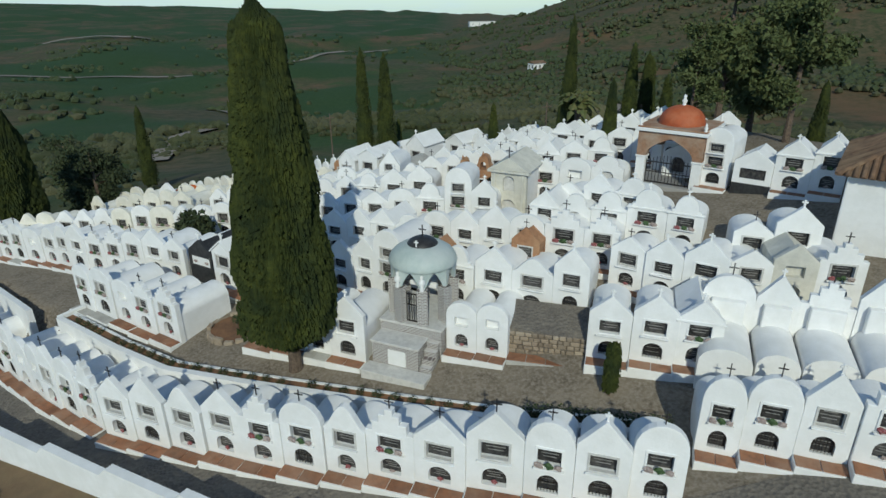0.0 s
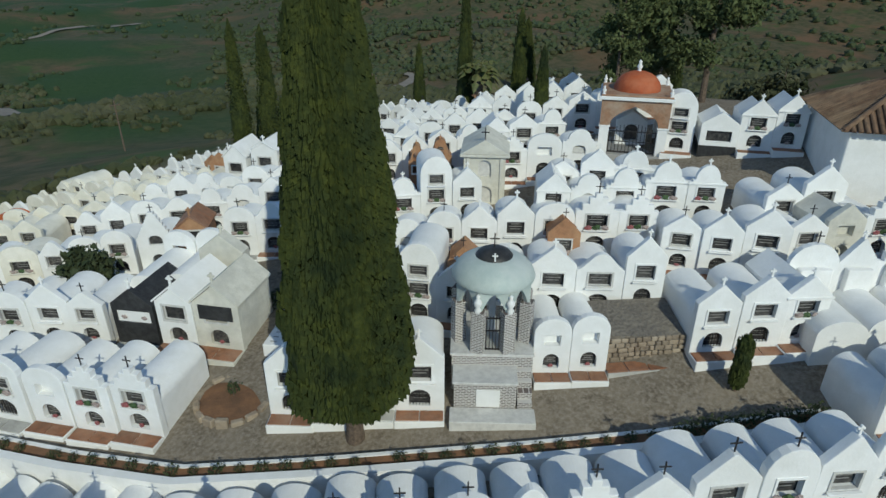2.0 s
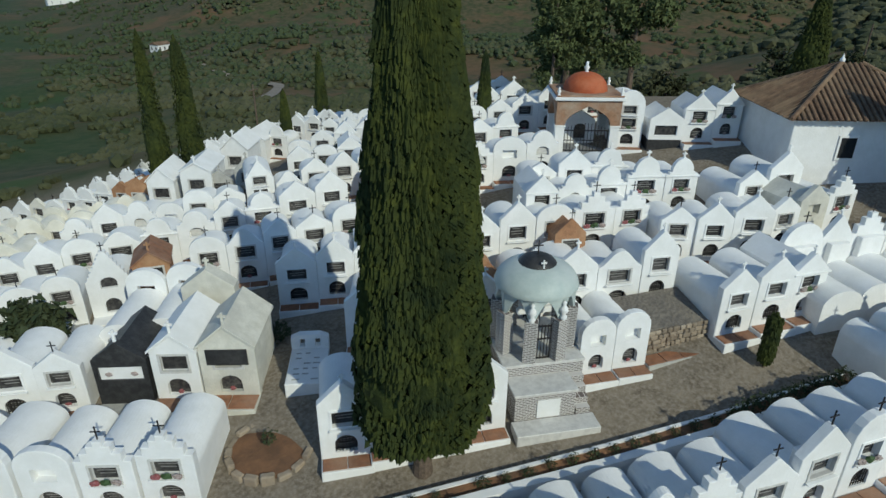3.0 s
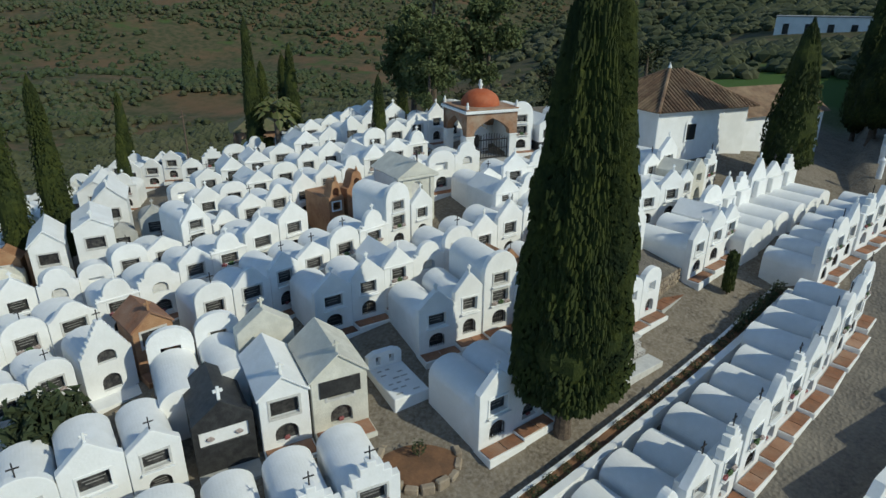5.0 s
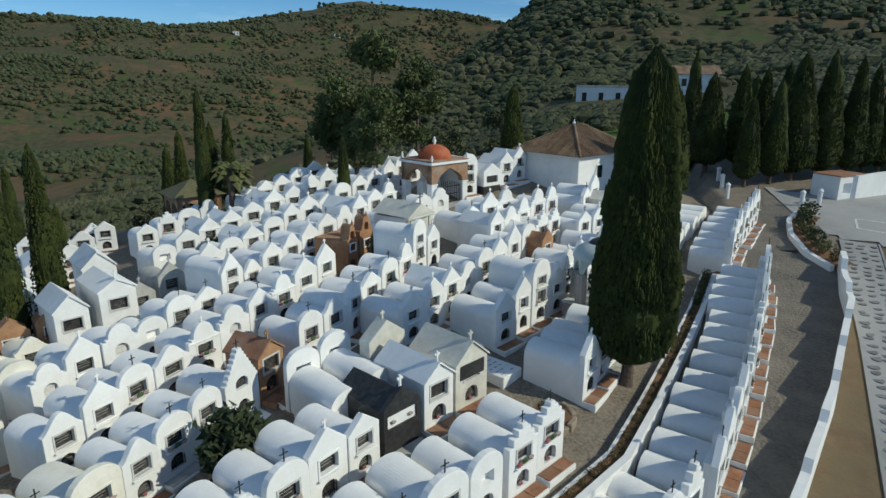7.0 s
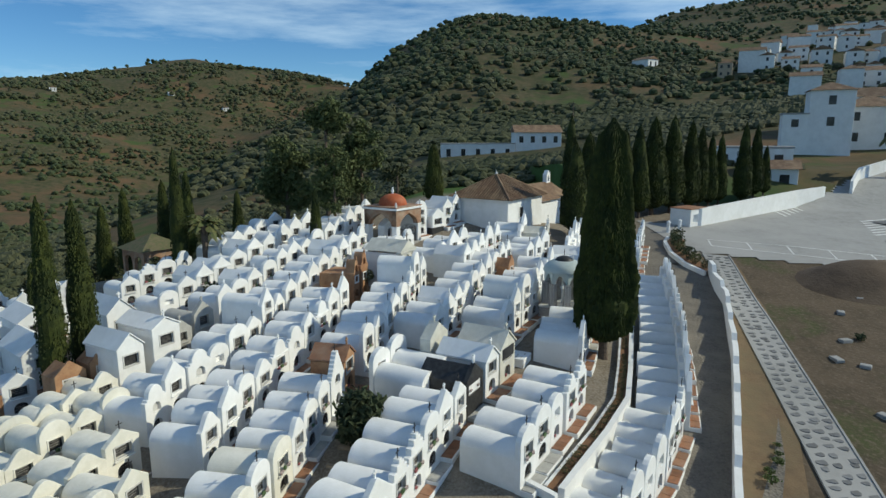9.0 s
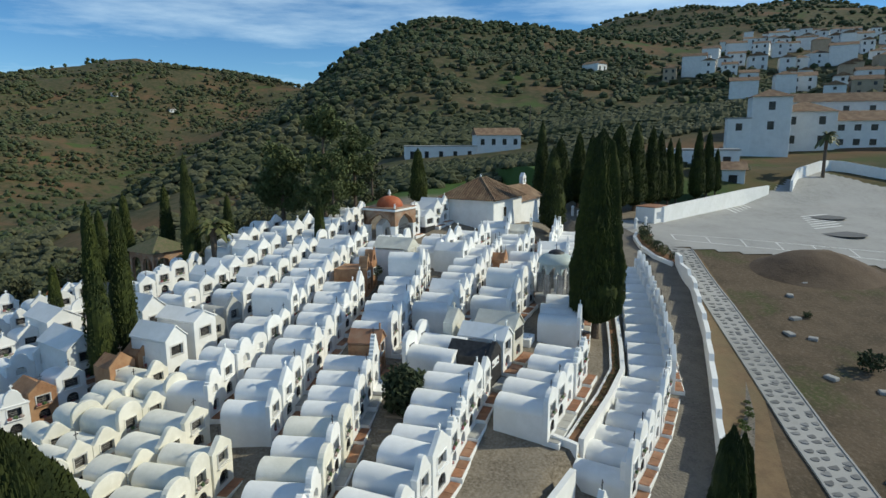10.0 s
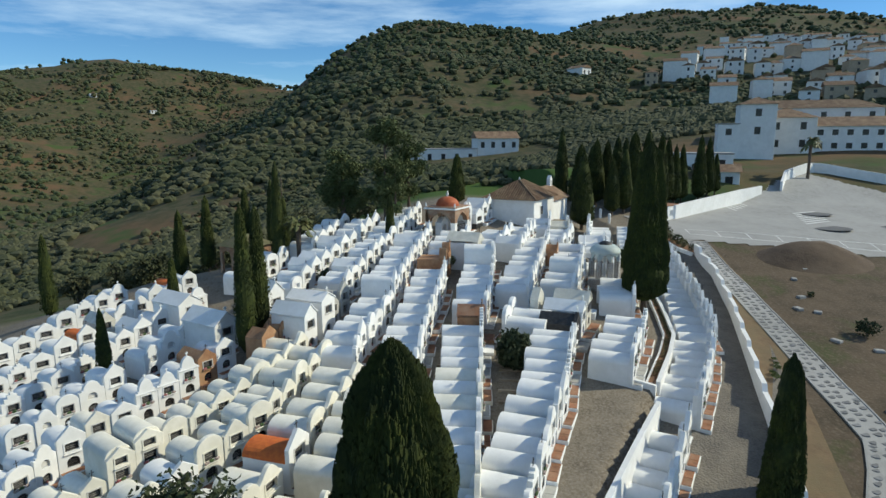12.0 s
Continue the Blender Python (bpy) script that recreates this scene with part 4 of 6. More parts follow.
# brick tomb with two turrets
twin = built("tomb", at(1.5, 29.3, -20), "orange brick tomb with two domed turrets")
for i, (x, hh, w2) in enumerate(((-0.62, 2.35, 0.36), (0.42, 2.6, 0.5))):
    tw = part("turret", slab([(x - w2, -0.8), (x + w2, -0.8), (x + w2, hh - 0.75), (x + w2 * 0.8, hh - 0.7), (x + w2 * 0.55, hh - 0.4)] + [(x + w2 * 0.5 * math.cos(math.pi * j / 8), hh - 0.3 + 0.3 * math.sin(math.pi * j / 8)) for j in range(9)] + [(x - w2 * 0.55, hh - 0.4), (x - w2 * 0.8, hh - 0.7), (x - w2, hh - 0.75)], [arch(x - 0.15, x + 0.15, hh - 0.72, hh - 0.45, 0.13, 6), rect(x - 0.19, x + 0.19, 1.05, 1.4), arch(x - 0.22, x + 0.22, 0.2, 0.45, 0.2, 6)], 0, 0.55, 0.012), OCHRE, twin)
    part("niche_frame", slab(rect(x - 0.24, x + 0.24, 1.0, 1.45), [rect(x - 0.185, x + 0.185, 1.055, 1.395)], -0.03, 0.03), WHITE, tw, "white frame")
    part("niche_slab", box(x - 0.25, x + 0.25, 0.3, 0.36, 0.2, 1.45), DARK, tw, "dark niche slab")
    part("finial", turned([(0.05, hh - 0.02), (0.07, hh + 0.08), (0.03, hh + 0.14), (0.0, hh + 0.26)], 8), OCHRE, tw).location.x = x
    tw.children[-1].location.y = 0.27
part("chamber", slab([(-0.95, -0.8), (0.9, -0.8), (0.9, 1.5), (-0.95, 1.5)], [], 0.55, 2.2, 0.02), OCHRE, twin)
# brown brick-faced tombs elsewhere
put_tomb("m", -0.5, 20.7, inner(-0.5, 20.7) - 0.2, -25, 0.8, 0.6, 1.0)
put_tomb("m", 2.9, 20.4, inner(2.9, 20.4) - 0.1, -25, 0.85, 0.5, 1.0)
put_tomb("m", -7.2, 41.2, inner(-7.2, 41.2), -36, 1.05, 0.6, 1.1)
put_tomb("m", -6.0, 40.4, inner(-6.0, 40.4), -36, 0.95, 0.6, 1.0)
put_tomb("n", -18.4, 38.65, inner(-18.4, 38.65), -26, 1.3, 1.0, 1.1)
put_tomb("n", 7.2, 50.2, inner(7.2, 50.2), -40, 1.0, 1.0, 1.0)
# big white blocks in the north
for i, (x, y, w2, h2, p2, d2, turn) in enumerate(((-4.2, 44.2, 1.9, 1.9, 2.6, 3.2, -40), (-6.4, 38.9, 1.3, 2.2, 2.8, 2.4, -30), (-2.0, 41.4, 1.5, 2.3, 3.0, 2.4, -35), (0.8, 47.6, 1.9, 1.9, 2.5, 3.0, -40), (-4.9, 37.9, 1.5, 2.3, 2.7, 2.6, -30))):
    fancy_tomb(at(x, y, turn), w2, h2, p2, d2, WHITE, WHITE, "large whitewashed house-like family tomb", cross=i % 2 == 0)
# cement-block vaults
for dx, dy in ((0, 0), (1.2, -0.7)):
    sx, sy = -3.9 + dx, 37.6 + dy
    put_tomb("l", sx, sy, inner(sx, sy), -30, 0.98, 1.15, 1.15)

# white pedimented family tomb
ped = built("tomb", at(2.9, 26.7, -26), "tall white family tomb with pilasters and a pediment")
part("facade", slab([(-0.85, -0.8), (0.85, -0.8), (0.85, 2.2), (-0.85, 2.2)], [arch(-0.27, 0.27, 1.25, 1.7, 0.26), arch(-0.33, 0.33, 0.1, 0.55, 0.3)], 0, 0.22), CREAM, ped)
part("chamber", box(-0.82, 0.82, 0.22, 2.4, -0.8, 2.1, 0.02), WHITE, ped)
part("pediment", slab([(-1.0, 2.22), (1.0, 2.22), (0, 2.82)], [], -0.12, 2.4, 0.02), CREAM, ped)
part("cornice", box(-1.0, 1.0, -0.14, 0.2, 2.1, 2.215, 0.015), CREAM, ped)
for x in (-0.74, 0.62):
    part("pilaster", box(x, x + 0.12, -0.06, -0.003, -0.6, 2.095, 0.01), CREAM, ped)
part("plaque", box(-0.3, 0.3, 0.12, 0.218, 1.22, 2.0), PLAQUE, ped, "pale marble plaque")
part("plaque", box(-0.36, 0.36, 0.12, 0.218, 0.05, 0.9), PLAQUE, ped, "pale marble plaque")
part("cross", cross_shape(0, 0.0, 2.8, 0.5, 0.022), IRON, ped, "iron cross")

# ---- domed tomb clad in stacked slate ----
SLATE = bpy.data.materials.new("stacked_slate")
SLATE.use_nodes = True
sn, sl = SLATE.node_tree.nodes, SLATE.node_tree.links
bt = sn.new("ShaderNodeTexBrick")
bt.inputs["Color1"].default_value, bt.inputs["Color2"].default_value, bt.inputs["Mortar"].default_value = (0.10, 0.085, 0.08, 1), (0.17, 0.14, 0.13, 1), (0.55, 0.53, 0.50, 1)
bt.inputs["Scale"].default_value, bt.inputs["Mortar Size"].default_value, bt.inputs["Brick Width"].default_value, bt.inputs["Row Height"].default_value = 6.0, 0.09, 0.9, 0.32
sm = sn.new("ShaderNodeMapping")
sm.inputs["Rotation"].default_value = (radians(90), 0, 0)
sc = sn.new("ShaderNodeTexCoord")
sl.new(sc.outputs["Object"], sm.inputs["Vector"])
sl.new(sm.outputs[0], bt.inputs["Vector"])
sl.new(bt.outputs["Color"], sn["Principled BSDF"].inputs["Base Color"])
sb = sn.new("ShaderNodeBump")
sb.inputs["Strength"].default_value, sb.inputs["Distance"].default_value = 0.6, 0.02
sl.new(bt.outputs["Fac"], sb.inputs["Height"])
sb.invert = True
sl.new(sb.outputs[0], sn["Principled BSDF"].inputs["Normal"])
sn["Principled BSDF"].inputs["Roughness"].default_value = 0.85

dm = built("domed_tomb", at(-1.45, 16.35, -23, 0.05), "slate-clad family tomb with a pale blue dome and iron gate")
part("podium", box(-1.0, 0.62, 0.0, 0.75, -0.6, 0.78, 0.01), SLATE, dm)
part("podium_slab", box(-1.04, 0.66, -0.04, 0.75, 0.782, 0.85, 0.012), PLAQUE, dm, "pale stone slab")
part("plaque", box(-0.42, 0.2, -0.03, -0.003, 0.08, 0.62, 0.006), WHITE, dm, "white marble plaque")
for i in range(4):
    part("step", box(0.664, 1.05, 0.0 + i * 0.19, 0.75, -0.6 + (i > 0) * 0.0, 0.2 + i * 0.2, 0.01), SLATE, dm)
part("doorstep", box(-1.1, 1.1, -0.62, -0.045, -0.5, 0.07, 0.012), PLAQUE, dm, "pale stone step")
part("base", box(-1.08, 1.08, 0.752, 2.95, -0.6, 1.12, 0.01), SLATE, dm)
part("base_slab", box(-1.12, 1.12, 0.75, 2.99, 1.122, 1.19, 0.012), PLAQUE, dm, "pale stone slab")
CY = 1.86
for i in range(8):
    a = math.pi / 8 + i * math.pi / 4
    b2 = box(-0.17, 0.15, -0.17, 0.17, 1.19, 2.42, 0.01)
    bmesh.ops.transform(b2, matrix=Matrix.Translation((1.0 * math.cos(a), CY + 1.0 * math.sin(a), 0)) @ Matrix.Rotation(a, 4, "Z"), verts=b2.verts[:])
    part("column", b2, SLATE, dm)
    side = 2 * 1.02 * math.sin(math.pi / 8)
    ogee = [(-side / 2 + 0.09, 2.424)] + [(side / 2 - 0.09, 2.424)] + [((side / 2 - 0.09) * (1 - k / 6) ** 0.7, 2.43 + 0.5 * (k / 6) ** 0.9) for k in range(1, 7)] + [(-(side / 2 - 0.09) * (1 - k / 6) ** 0.7, 2.43 + 0.5 * (k / 6) ** 0.9) for k in range(5, 0, -1)]
    outer = [(-side / 2, 2.42), (-side / 2 + 0.086, 2.42)] + [(x * 1.0, z) for x, z in reversed(ogee[2:])] + [(side / 2 - 0.086, 2.42), (side / 2, 2.42), (side / 2, 3.02), (-side / 2, 3.02)]
    sp = slab(outer, [], -0.06, 0.06)
    aa = i * math.pi / 4
    mid = 1.0 * math.cos(math.pi / 8)
    bmesh.ops.transform(sp, matrix=Matrix.Translation((mid * math.cos(aa), CY + mid * math.sin(aa), 0)) @ Matrix.Rotation(aa + math.pi / 2, 4, "Z"), verts=sp.verts[:])
    part("arch", sp, GLAZE, dm)
dome = turned([(1.10, 3.0), (1.12, 3.06)] + [(1.10 * math.cos(k * math.pi / 24), 3.06 + 0.62 * math.sin(k * math.pi / 24)) for k in range(1, 9)] + [(0.0, 3.60)], 32)
bmesh.ops.translate(dome, verts=dome.verts[:], vec=(0, CY, 0))
part("dome", dome, GLAZE, dm, "pale blue-green dome", smooth=True)
cap = turned([(0.52, 3.54), (0.5, 3.6), (0.42, 3.70), (0.25, 3.79), (0.0, 3.83)], 20)
bmesh.ops.translate(cap, verts=cap.verts[:], vec=(0, CY, 0))
part("cap", cap, BLACK, dm, "dark slate cap", smooth=True)
part("cross", cross_shape(0, CY - 0.47, 3.62, 0.24, 0.02), WHITE, dm, "small white cross")
part("cross", cross_shape(0, CY, 3.81, 0.4, 0.016), IRON, dm, "thin iron cross")
gate = part("gate", slab(rect(-0.37, 0.37, 1.2, 2.2), [rect(-0.33, 0.33, 1.24, 1.78), rect(-0.33, 0.33, 1.82, 2.16)], 0.951, 0.975), IRON, dm, "black iron gate")
for i in range(9):
    x = -0.34 + i * 0.085
    part("bar", box(x - 0.01, x + 0.01, 0.93, 0.95, 1.2, 2.25), IRON, gate)
for x in (-0.42, 0.42):
    urn = turned([(0.07, 2.42), (0.1, 2.5), (0.05, 2.56), (0.12, 2.68), (0.1, 2.76), (0.04, 2.82), (0.06, 2.9), (0.0, 2.96)], 10)
    bmesh.ops.translate(urn, verts=urn.verts[:], vec=(x, 0.84, 0))
    part("urn", urn, WHITE, dm, "white stone urn", smooth=True)
part("altar_cross", cross_shape(0.0, CY, 1.19, 1.5, 0.09), WHITE, dm, "white stone cross")

# low rubble platform beside the domed tomb
plat = built("stone_platform", at(3.05, 16.3, -14, -0.1), "low rubble stone platform with a sloping paved top", "platform")
bm = bmesh.new()
vs = [bm.verts.new(v) for v in ((-1.1, 0, -0.8), (1.3, 0, -0.8), (1.3, 1.5, -0.8), (-1.1, 1.5, -0.8), (-1.1, 0, 0.85), (1.3, 0, 0.7), (1.3, 1.5, 1.05), (-1.1, 1.5, 1.1))]
for f in ((0, 1, 5, 4), (1, 2, 6, 5), (2, 3, 7, 6), (3, 0, 4, 7), (4, 5, 6, 7), (3, 2, 1, 0)):
    bm.faces.new([vs[i] for i in f])
part("core", bm, COBBLE, plat)
rnd = random.Random(5)
for r in range(5):
    x = -1.1
    while x < 1.2:
        w2 = rnd.uniform(0.14, 0.3)
        z = 0.0 + r * 0.155
        b2 = box(x, min(x + w2, 1.3) - 0.02, -0.05 - rnd.uniform(0, 0.04), -0.003, z, z + rnd.uniform(0.12, 0.148), 0.02)
        part("stone", b2, STONE, plat)
        x += w2
pl = part("kerb", box(-1.1, 1.9, -0.6, -0.1, -0.8, 0.02, 0.015), GREY, plat)
tiles_on(plat, pl, -1.1, 1.9, -0.56, -0.14, 0.022, 5)

# ---- brick pavilion with a red dome ----
PV = pose(8.85, 27.6, 5.1, 0, 0, -35.5)
pav = thing("pavilion_tomb", PV, "open brick pavilion tomb with pointed arches and a red dome", "pavilion")
W = 2.9
part("floor", box(-0.15, W + 0.15, -0.15, W + 0.15, -1.2, 0.06, 0.015), PAVE, pav)
for x, y in ((0, 0), (W - 0.42, 0), (0, W - 0.42), (W - 0.42, W - 0.42)):
    pr = part("pier", box(x, x + 0.42, y, y + 0.42, 0.06, 1.25, 0.012), WHITE, pav, "whitewashed pier")
    part("pier_cap", box(x - 0.04, x + 0.46, y - 0.04, y + 0.46, 1.252, 1.33, 0.01), WHITE, pr)
for i in range(4):
    pts = [(0.42, 1.334), (0.0, 1.334), (0.0, 2.45), (W, 2.45), (W, 1.334), (W - 0.42, 1.334)]
    c = W / 2
    pts += [(c + (c - 0.42) * (1 - (k / 8) ** 1.6), 1.34 + 0.85 * (k / 8) ** 0.75) for k in range(1, 8)] + [(c, 2.2)] + [(c - (c - 0.42) * (1 - (k / 8) ** 1.6), 1.34 + 0.85 * (k / 8) ** 0.75) for k in range(7, 0, -1)]
    sp = slab(pts, [], 0.0, 0.38)
    mm = Matrix.Translation((c, c, 0)) @ Matrix.Rotation(i * math.pi / 2, 4, "Z") @ Matrix.Translation((-c, -c, 0))
    if i % 2:
        bmesh.ops.scale(sp, vec=(0.994, 1, 0.999), verts=sp.verts[:], space=Matrix.Translation((-c, 0, -1.4)))
    bmesh.ops.transform(sp, matrix=mm, verts=sp.verts[:])
    part("arch_wall", sp, BRICK, pav, "weathered brick arch wall")
part("cornice", box(-0.12, W + 0.12, -0.12, W + 0.12, 2.453, 2.6, 0.02), WHITE, pav, "white moulded cornice")
part("roof_deck", box(-0.05, W + 0.05, -0.05, W + 0.05, 2.602, 2.68, 0.02), BRICK, pav)
rd = turned([(1.02, 2.66), (1.02, 2.78)] + [(1.0 * math.cos(k * math.pi / 20), 2.78 + 0.72 * math.sin(k * math.pi / 20)) for k in range(1, 10)] + [(0.0, 3.5)], 28)
bmesh.ops.translate(rd, verts=rd.verts[:], vec=(W / 2, W / 2, 0))
part("dome", rd, DOME_R, pav, "red-washed dome", smooth=True)
for x, y, s, z in ((0.05, 0.05, 0.8, 2.68), (W - 0.05, 0.05, 0.8, 2.68), (0.05, W - 0.05, 0.8, 2.68), (W - 0.05, W - 0.05, 0.8, 2.68), (W / 2, W / 2, 1.1, 3.47)):
    f = turned([(0.10 * s, 0), (0.06 * s, 0.08 * s), (0.12 * s, 0.2 * s), (0.05 * s, 0.3 * s), (0.07 * s, 0.38 * s), (0.0, 0.46 * s)], 10)
    bmesh.ops.translate(f, verts=f.verts[:], vec=(x, y, z))
    part("finial", f, WHITE, pav, "white stone finial", smooth=True)
gate = part("gate", slab(rect(0.43, W - 0.43, 0.1, 1.08), [rect(0.48, W - 0.48, 0.15, 0.58), rect(0.48, W - 0.48, 0.62, 1.03)], 0.186, 0.205), IRON, pav, "black iron gate")
for i in range(14):
    x = 0.46 + i * (W - 0.92) / 13
    part("bar", box(x - 0.012, x + 0.012, 0.16, 0.184, 0.08, 1.15 + 0.25 * math.sin(i * math.pi / 13)), IRON, gate)
inn = part("inner_tomb", slab([(0.75, 0.06), (W - 0.75, 0.06), (W - 0.75, 1.2), (W / 2, 1.65), (0.75, 1.2)], [arch(1.15, 1.75, 0.25, 0.75, 0.28)], 1.7, 2.3, 0.02), WHITE, pav, "white inner tomb")
part("niche_slab", box(1.1, 1.8, 2.0, 2.05, 0.2, 1.1), DARK, inn, "dark niche slab")

# tombs round the court before the chapel
dk = built("tomb", pose(12.82, 24.62, 5.1, 0, 0, -36), "white tomb on a dark stone base with a wide niche")
part("base", box(-0.75, 0.75, 0, 2.2, -0.8, 0.75, 0.01), BLACK, dk)
part("facade", slab([(-0.75, 0.752), (0.75, 0.752), (0.75, 1.7), (0, 2.2), (-0.75, 1.7)], [rect(-0.5, 0.5, 0.95, 1.4)], 0.0, 0.2, 0.01), WHITE, dk)
part("chamber", slab([(-0.72, 0.752), (0.72, 0.752), (0.72, 1.6), (0, 2.08), (-0.72, 1.6)], [], 0.2, 2.2), WHITE, dk)
part("niche_slab", box(-0.55, 0.55, 0.12, 0.197, 0.92, 1.45), DARK, dk, "dark niche slab")

# ---- chapel ----
CH = pose(13.2, 19.3, 5.0, 0, 0, -36)
church = thing("chapel", CH, "plain whitewashed chapel with a hipped tile roof and small belfry", "chapel")
# local x runs along the south wall, local y along the west wall
LX, LY, EV, RG = 6.0, 5.0, 2.8, 4.5
part("wall", box(0, LX, 0, LY, -1.5, EV, 0.03), WHITE, church)
bm = bmesh.new()
a = [bm.verts.new(v) for v in ((-0.3, -0.3, EV + 0.002), (LX + 0.3, -0.3, EV + 0.002), (LX + 0.3, LY + 0.3, EV + 0.002), (-0.3, LY + 0.3, EV + 0.002), (LX / 2 - 0.4, LY / 2, RG), (LX / 2 + 0.4, LY / 2, RG))]
for f in ((0, 1, 5, 4), (1, 2, 5), (2, 3, 4, 5), (3, 0, 4), (0, 3, 2, 1)):
    bm.faces.new([a[i] for i in f])
roof = part("roof", bm, ROOFT, church, "weathered clay tile roof")


def ridge_tile(p, q, r, parent, name="tile"):
    """A half-round course of tiles from p to q."""
    p, q = Vector(p), Vector(q)
    d = (q - p).normalized()
    s = d.cross(Vector((0, 0, 1))).normalized()
    u = s.cross(d)
    bm = bmesh.new()
    rows = []
    for c in (p, q):
        rows.append([bm.verts.new(c + s * r * math.cos(k * math.pi / 5) + u * (r * math.sin(k * math.pi / 5) + 0.005)) for k in range(6)])
    for i in range(5):
        bm.faces.new((rows[0][i], rows[0][i + 1], rows[1][i + 1], rows[1][i]))
    bm.faces.new(rows[0])
    bm.faces.new(rows[1][::-1])
    return part(name, bm, ROOFT, parent)


n = 30
for i in range(n):
    x = -0.25 + (LX + 0.5) * i / (n - 1)
    k = min((x + 0.3) / (LX / 2 - 0.1), (LX + 0.3 - x) / (LX / 2 - 0.1), 1.0)
    ridge_tile((x, -0.36, EV + 0.0), (x, -0.3 + (LY / 2 + 0.3) * k, EV + (RG - EV) * k), 0.075, roof)
n = 24
for i in range(n):
    y = -0.25 + (LY + 0.5) * i / (n - 1)
    k = min((y + 0.3) / (LY / 2 + 0.3), (LY + 0.3 - y) / (LY / 2 + 0.3), 1.0)
    ridge_tile((-0.36, y, EV + 0.0), (-0.3 + (LX / 2 - 0.1) * k, y, EV + (RG - EV) * k), 0.075, roof)
for c in ((-0.3, -0.3), (LX + 0.3, -0.3), (-0.3, LY + 0.3)):
    ridge_tile((c[0], c[1], EV + 0.02), (LX / 2 + (-0.4 if c[0] < 0 else 0.4), LY / 2, RG + 0.02), 0.1, roof, "hip_tile")
part("finial", turned([(0.08, RG), (0.1, RG + 0.15), (0.05, RG + 0.25), (0.0, RG + 0.4)], 10), WHITE, church).location = (LX / 2 - 0.4, LY / 2, 0)
wn1 = part("window", box(1.9, 2.5, -0.03, -0.003, 1.3, 2.1), WINDOW, church, "small dark window")
part("window_frame", slab(rect(1.82, 2.58, 1.22, 2.18), [rect(1.9, 2.5, 1.3, 2.1)], -0.05, -0.031), WHITE, wn1)
nave = part("annex", box(LX + 0.003, LX + 6.6, 0.5, LY - 0.5, -1.5, EV - 0.7, 0.03), WHITE, church)
bm = slab([(0.2, EV - 0.698), (LY - 0.2, EV - 0.698), (LY / 2, EV + 0.6)], [], LX + 0.003, LX + 6.8)
bmesh.ops.transform(bm, matrix=Matrix(((0, 1, 0, 0), (1, 0, 0, 0), (0, 0, 1, 0), (0, 0, 0, 1))), verts=bm.verts[:])
part("roof", bm, ROOFT, nave)
bel = part("belfry", slab([(11.8, EV - 0.3), (12.6, EV - 0.3), (12.6, EV + 1.25), (12.2, EV + 1.65), (11.8, EV + 1.25)], [arch(12.02, 12.38, EV + 0.62, EV + 0.95, 0.18)], 2.3, 2.7, 0.02), WHITE, church, "small white bell gable")
bellm = turned([(0.14, EV + 0.66), (0.1, EV + 0.78), (0.06, EV + 0.88), (0, EV + 0.92)], 10)
bmesh.ops.translate(bellm, verts=bellm.verts[:], vec=(12.2, 2.5, 0))
part("bell", bellm, IRON, bel, "dark bell")

# ---- terrace planter with clipped shrubs ----
kerb_line = offset_line(MAIN_WALL, 0.55)
tagged(new("planter_kerb", mesh_from(wall_mesh(kerb_line, 0.1, lambda x, y: inner(x, y) - 0.4, lambda x, y: inner(x, y + 0.3) + 0.24), "planter_kerb", WHITE)), "low white kerb of the terrace planter", "kerb", kind="structure")
tagged(new("planter_soil", mesh_from(strip(MAIN_WALL, 0.1, 0.5, 0.2, height=lambda x, y: inner(x, y + 0.4)), "planter_soil", EARTH)), "dark soil in the terrace planter", "soil", kind="structure")
mid_line = offset_line(MAIN_WALL, 0.32)
first = None
rnd = random.Random(8)
for i in range(34):
    x, y, _ = along(mid_line, 1.0 + i * (length(mid_line) - 4.2) / 34)
    if rnd.random() < 0.12:
        continue
    z = inner(x, y + 0.4) + 0.18
    if first is None:
        first = shrub(x, y, z, 0.2, 61, "small clipped round shrub in the terrace planter", 150, name="clipped_shrub")
        tagged(first, group="clipped shrubs")
    else:
        copy_thing(first, pose(x, y, z, 0, 0, rnd.uniform(0, 360)) @ Matrix.Diagonal((rnd.uniform(0.8, 1.5), rnd.uniform(0.8, 1.3), rnd.uniform(0.7, 1.1), 1)))
for i in range(10):
    x, y, _ = along(mid_line, length(mid_line) - 3.6 + i * 0.38)
    copy_thing(first, pose(x, y, inner(x, y + 0.4) + 0.16, 0, 0, i * 47) @ Matrix.Diagonal((1.8, 1.5, 1.6, 1)))
cypress(4.6, 14.3, inner(4.6, 14.3) - 0.05, 1.75, 0.24, 77, 0.15, "small clipped columnar cypress", 500, top=0.85)
# end piece of the terrace planter
tagged(new("wall_planter_end", mesh_from(wall_mesh([(-15.6, 21.5), (-14.9, 22.3)], 0.2, lambda x, y: road_z(x) - 0.4, lambda x, y: inner(x, y) + 0.3), "wall_planter_end", WHITE)), "white end of the terrace planter", "wall", kind="structure")

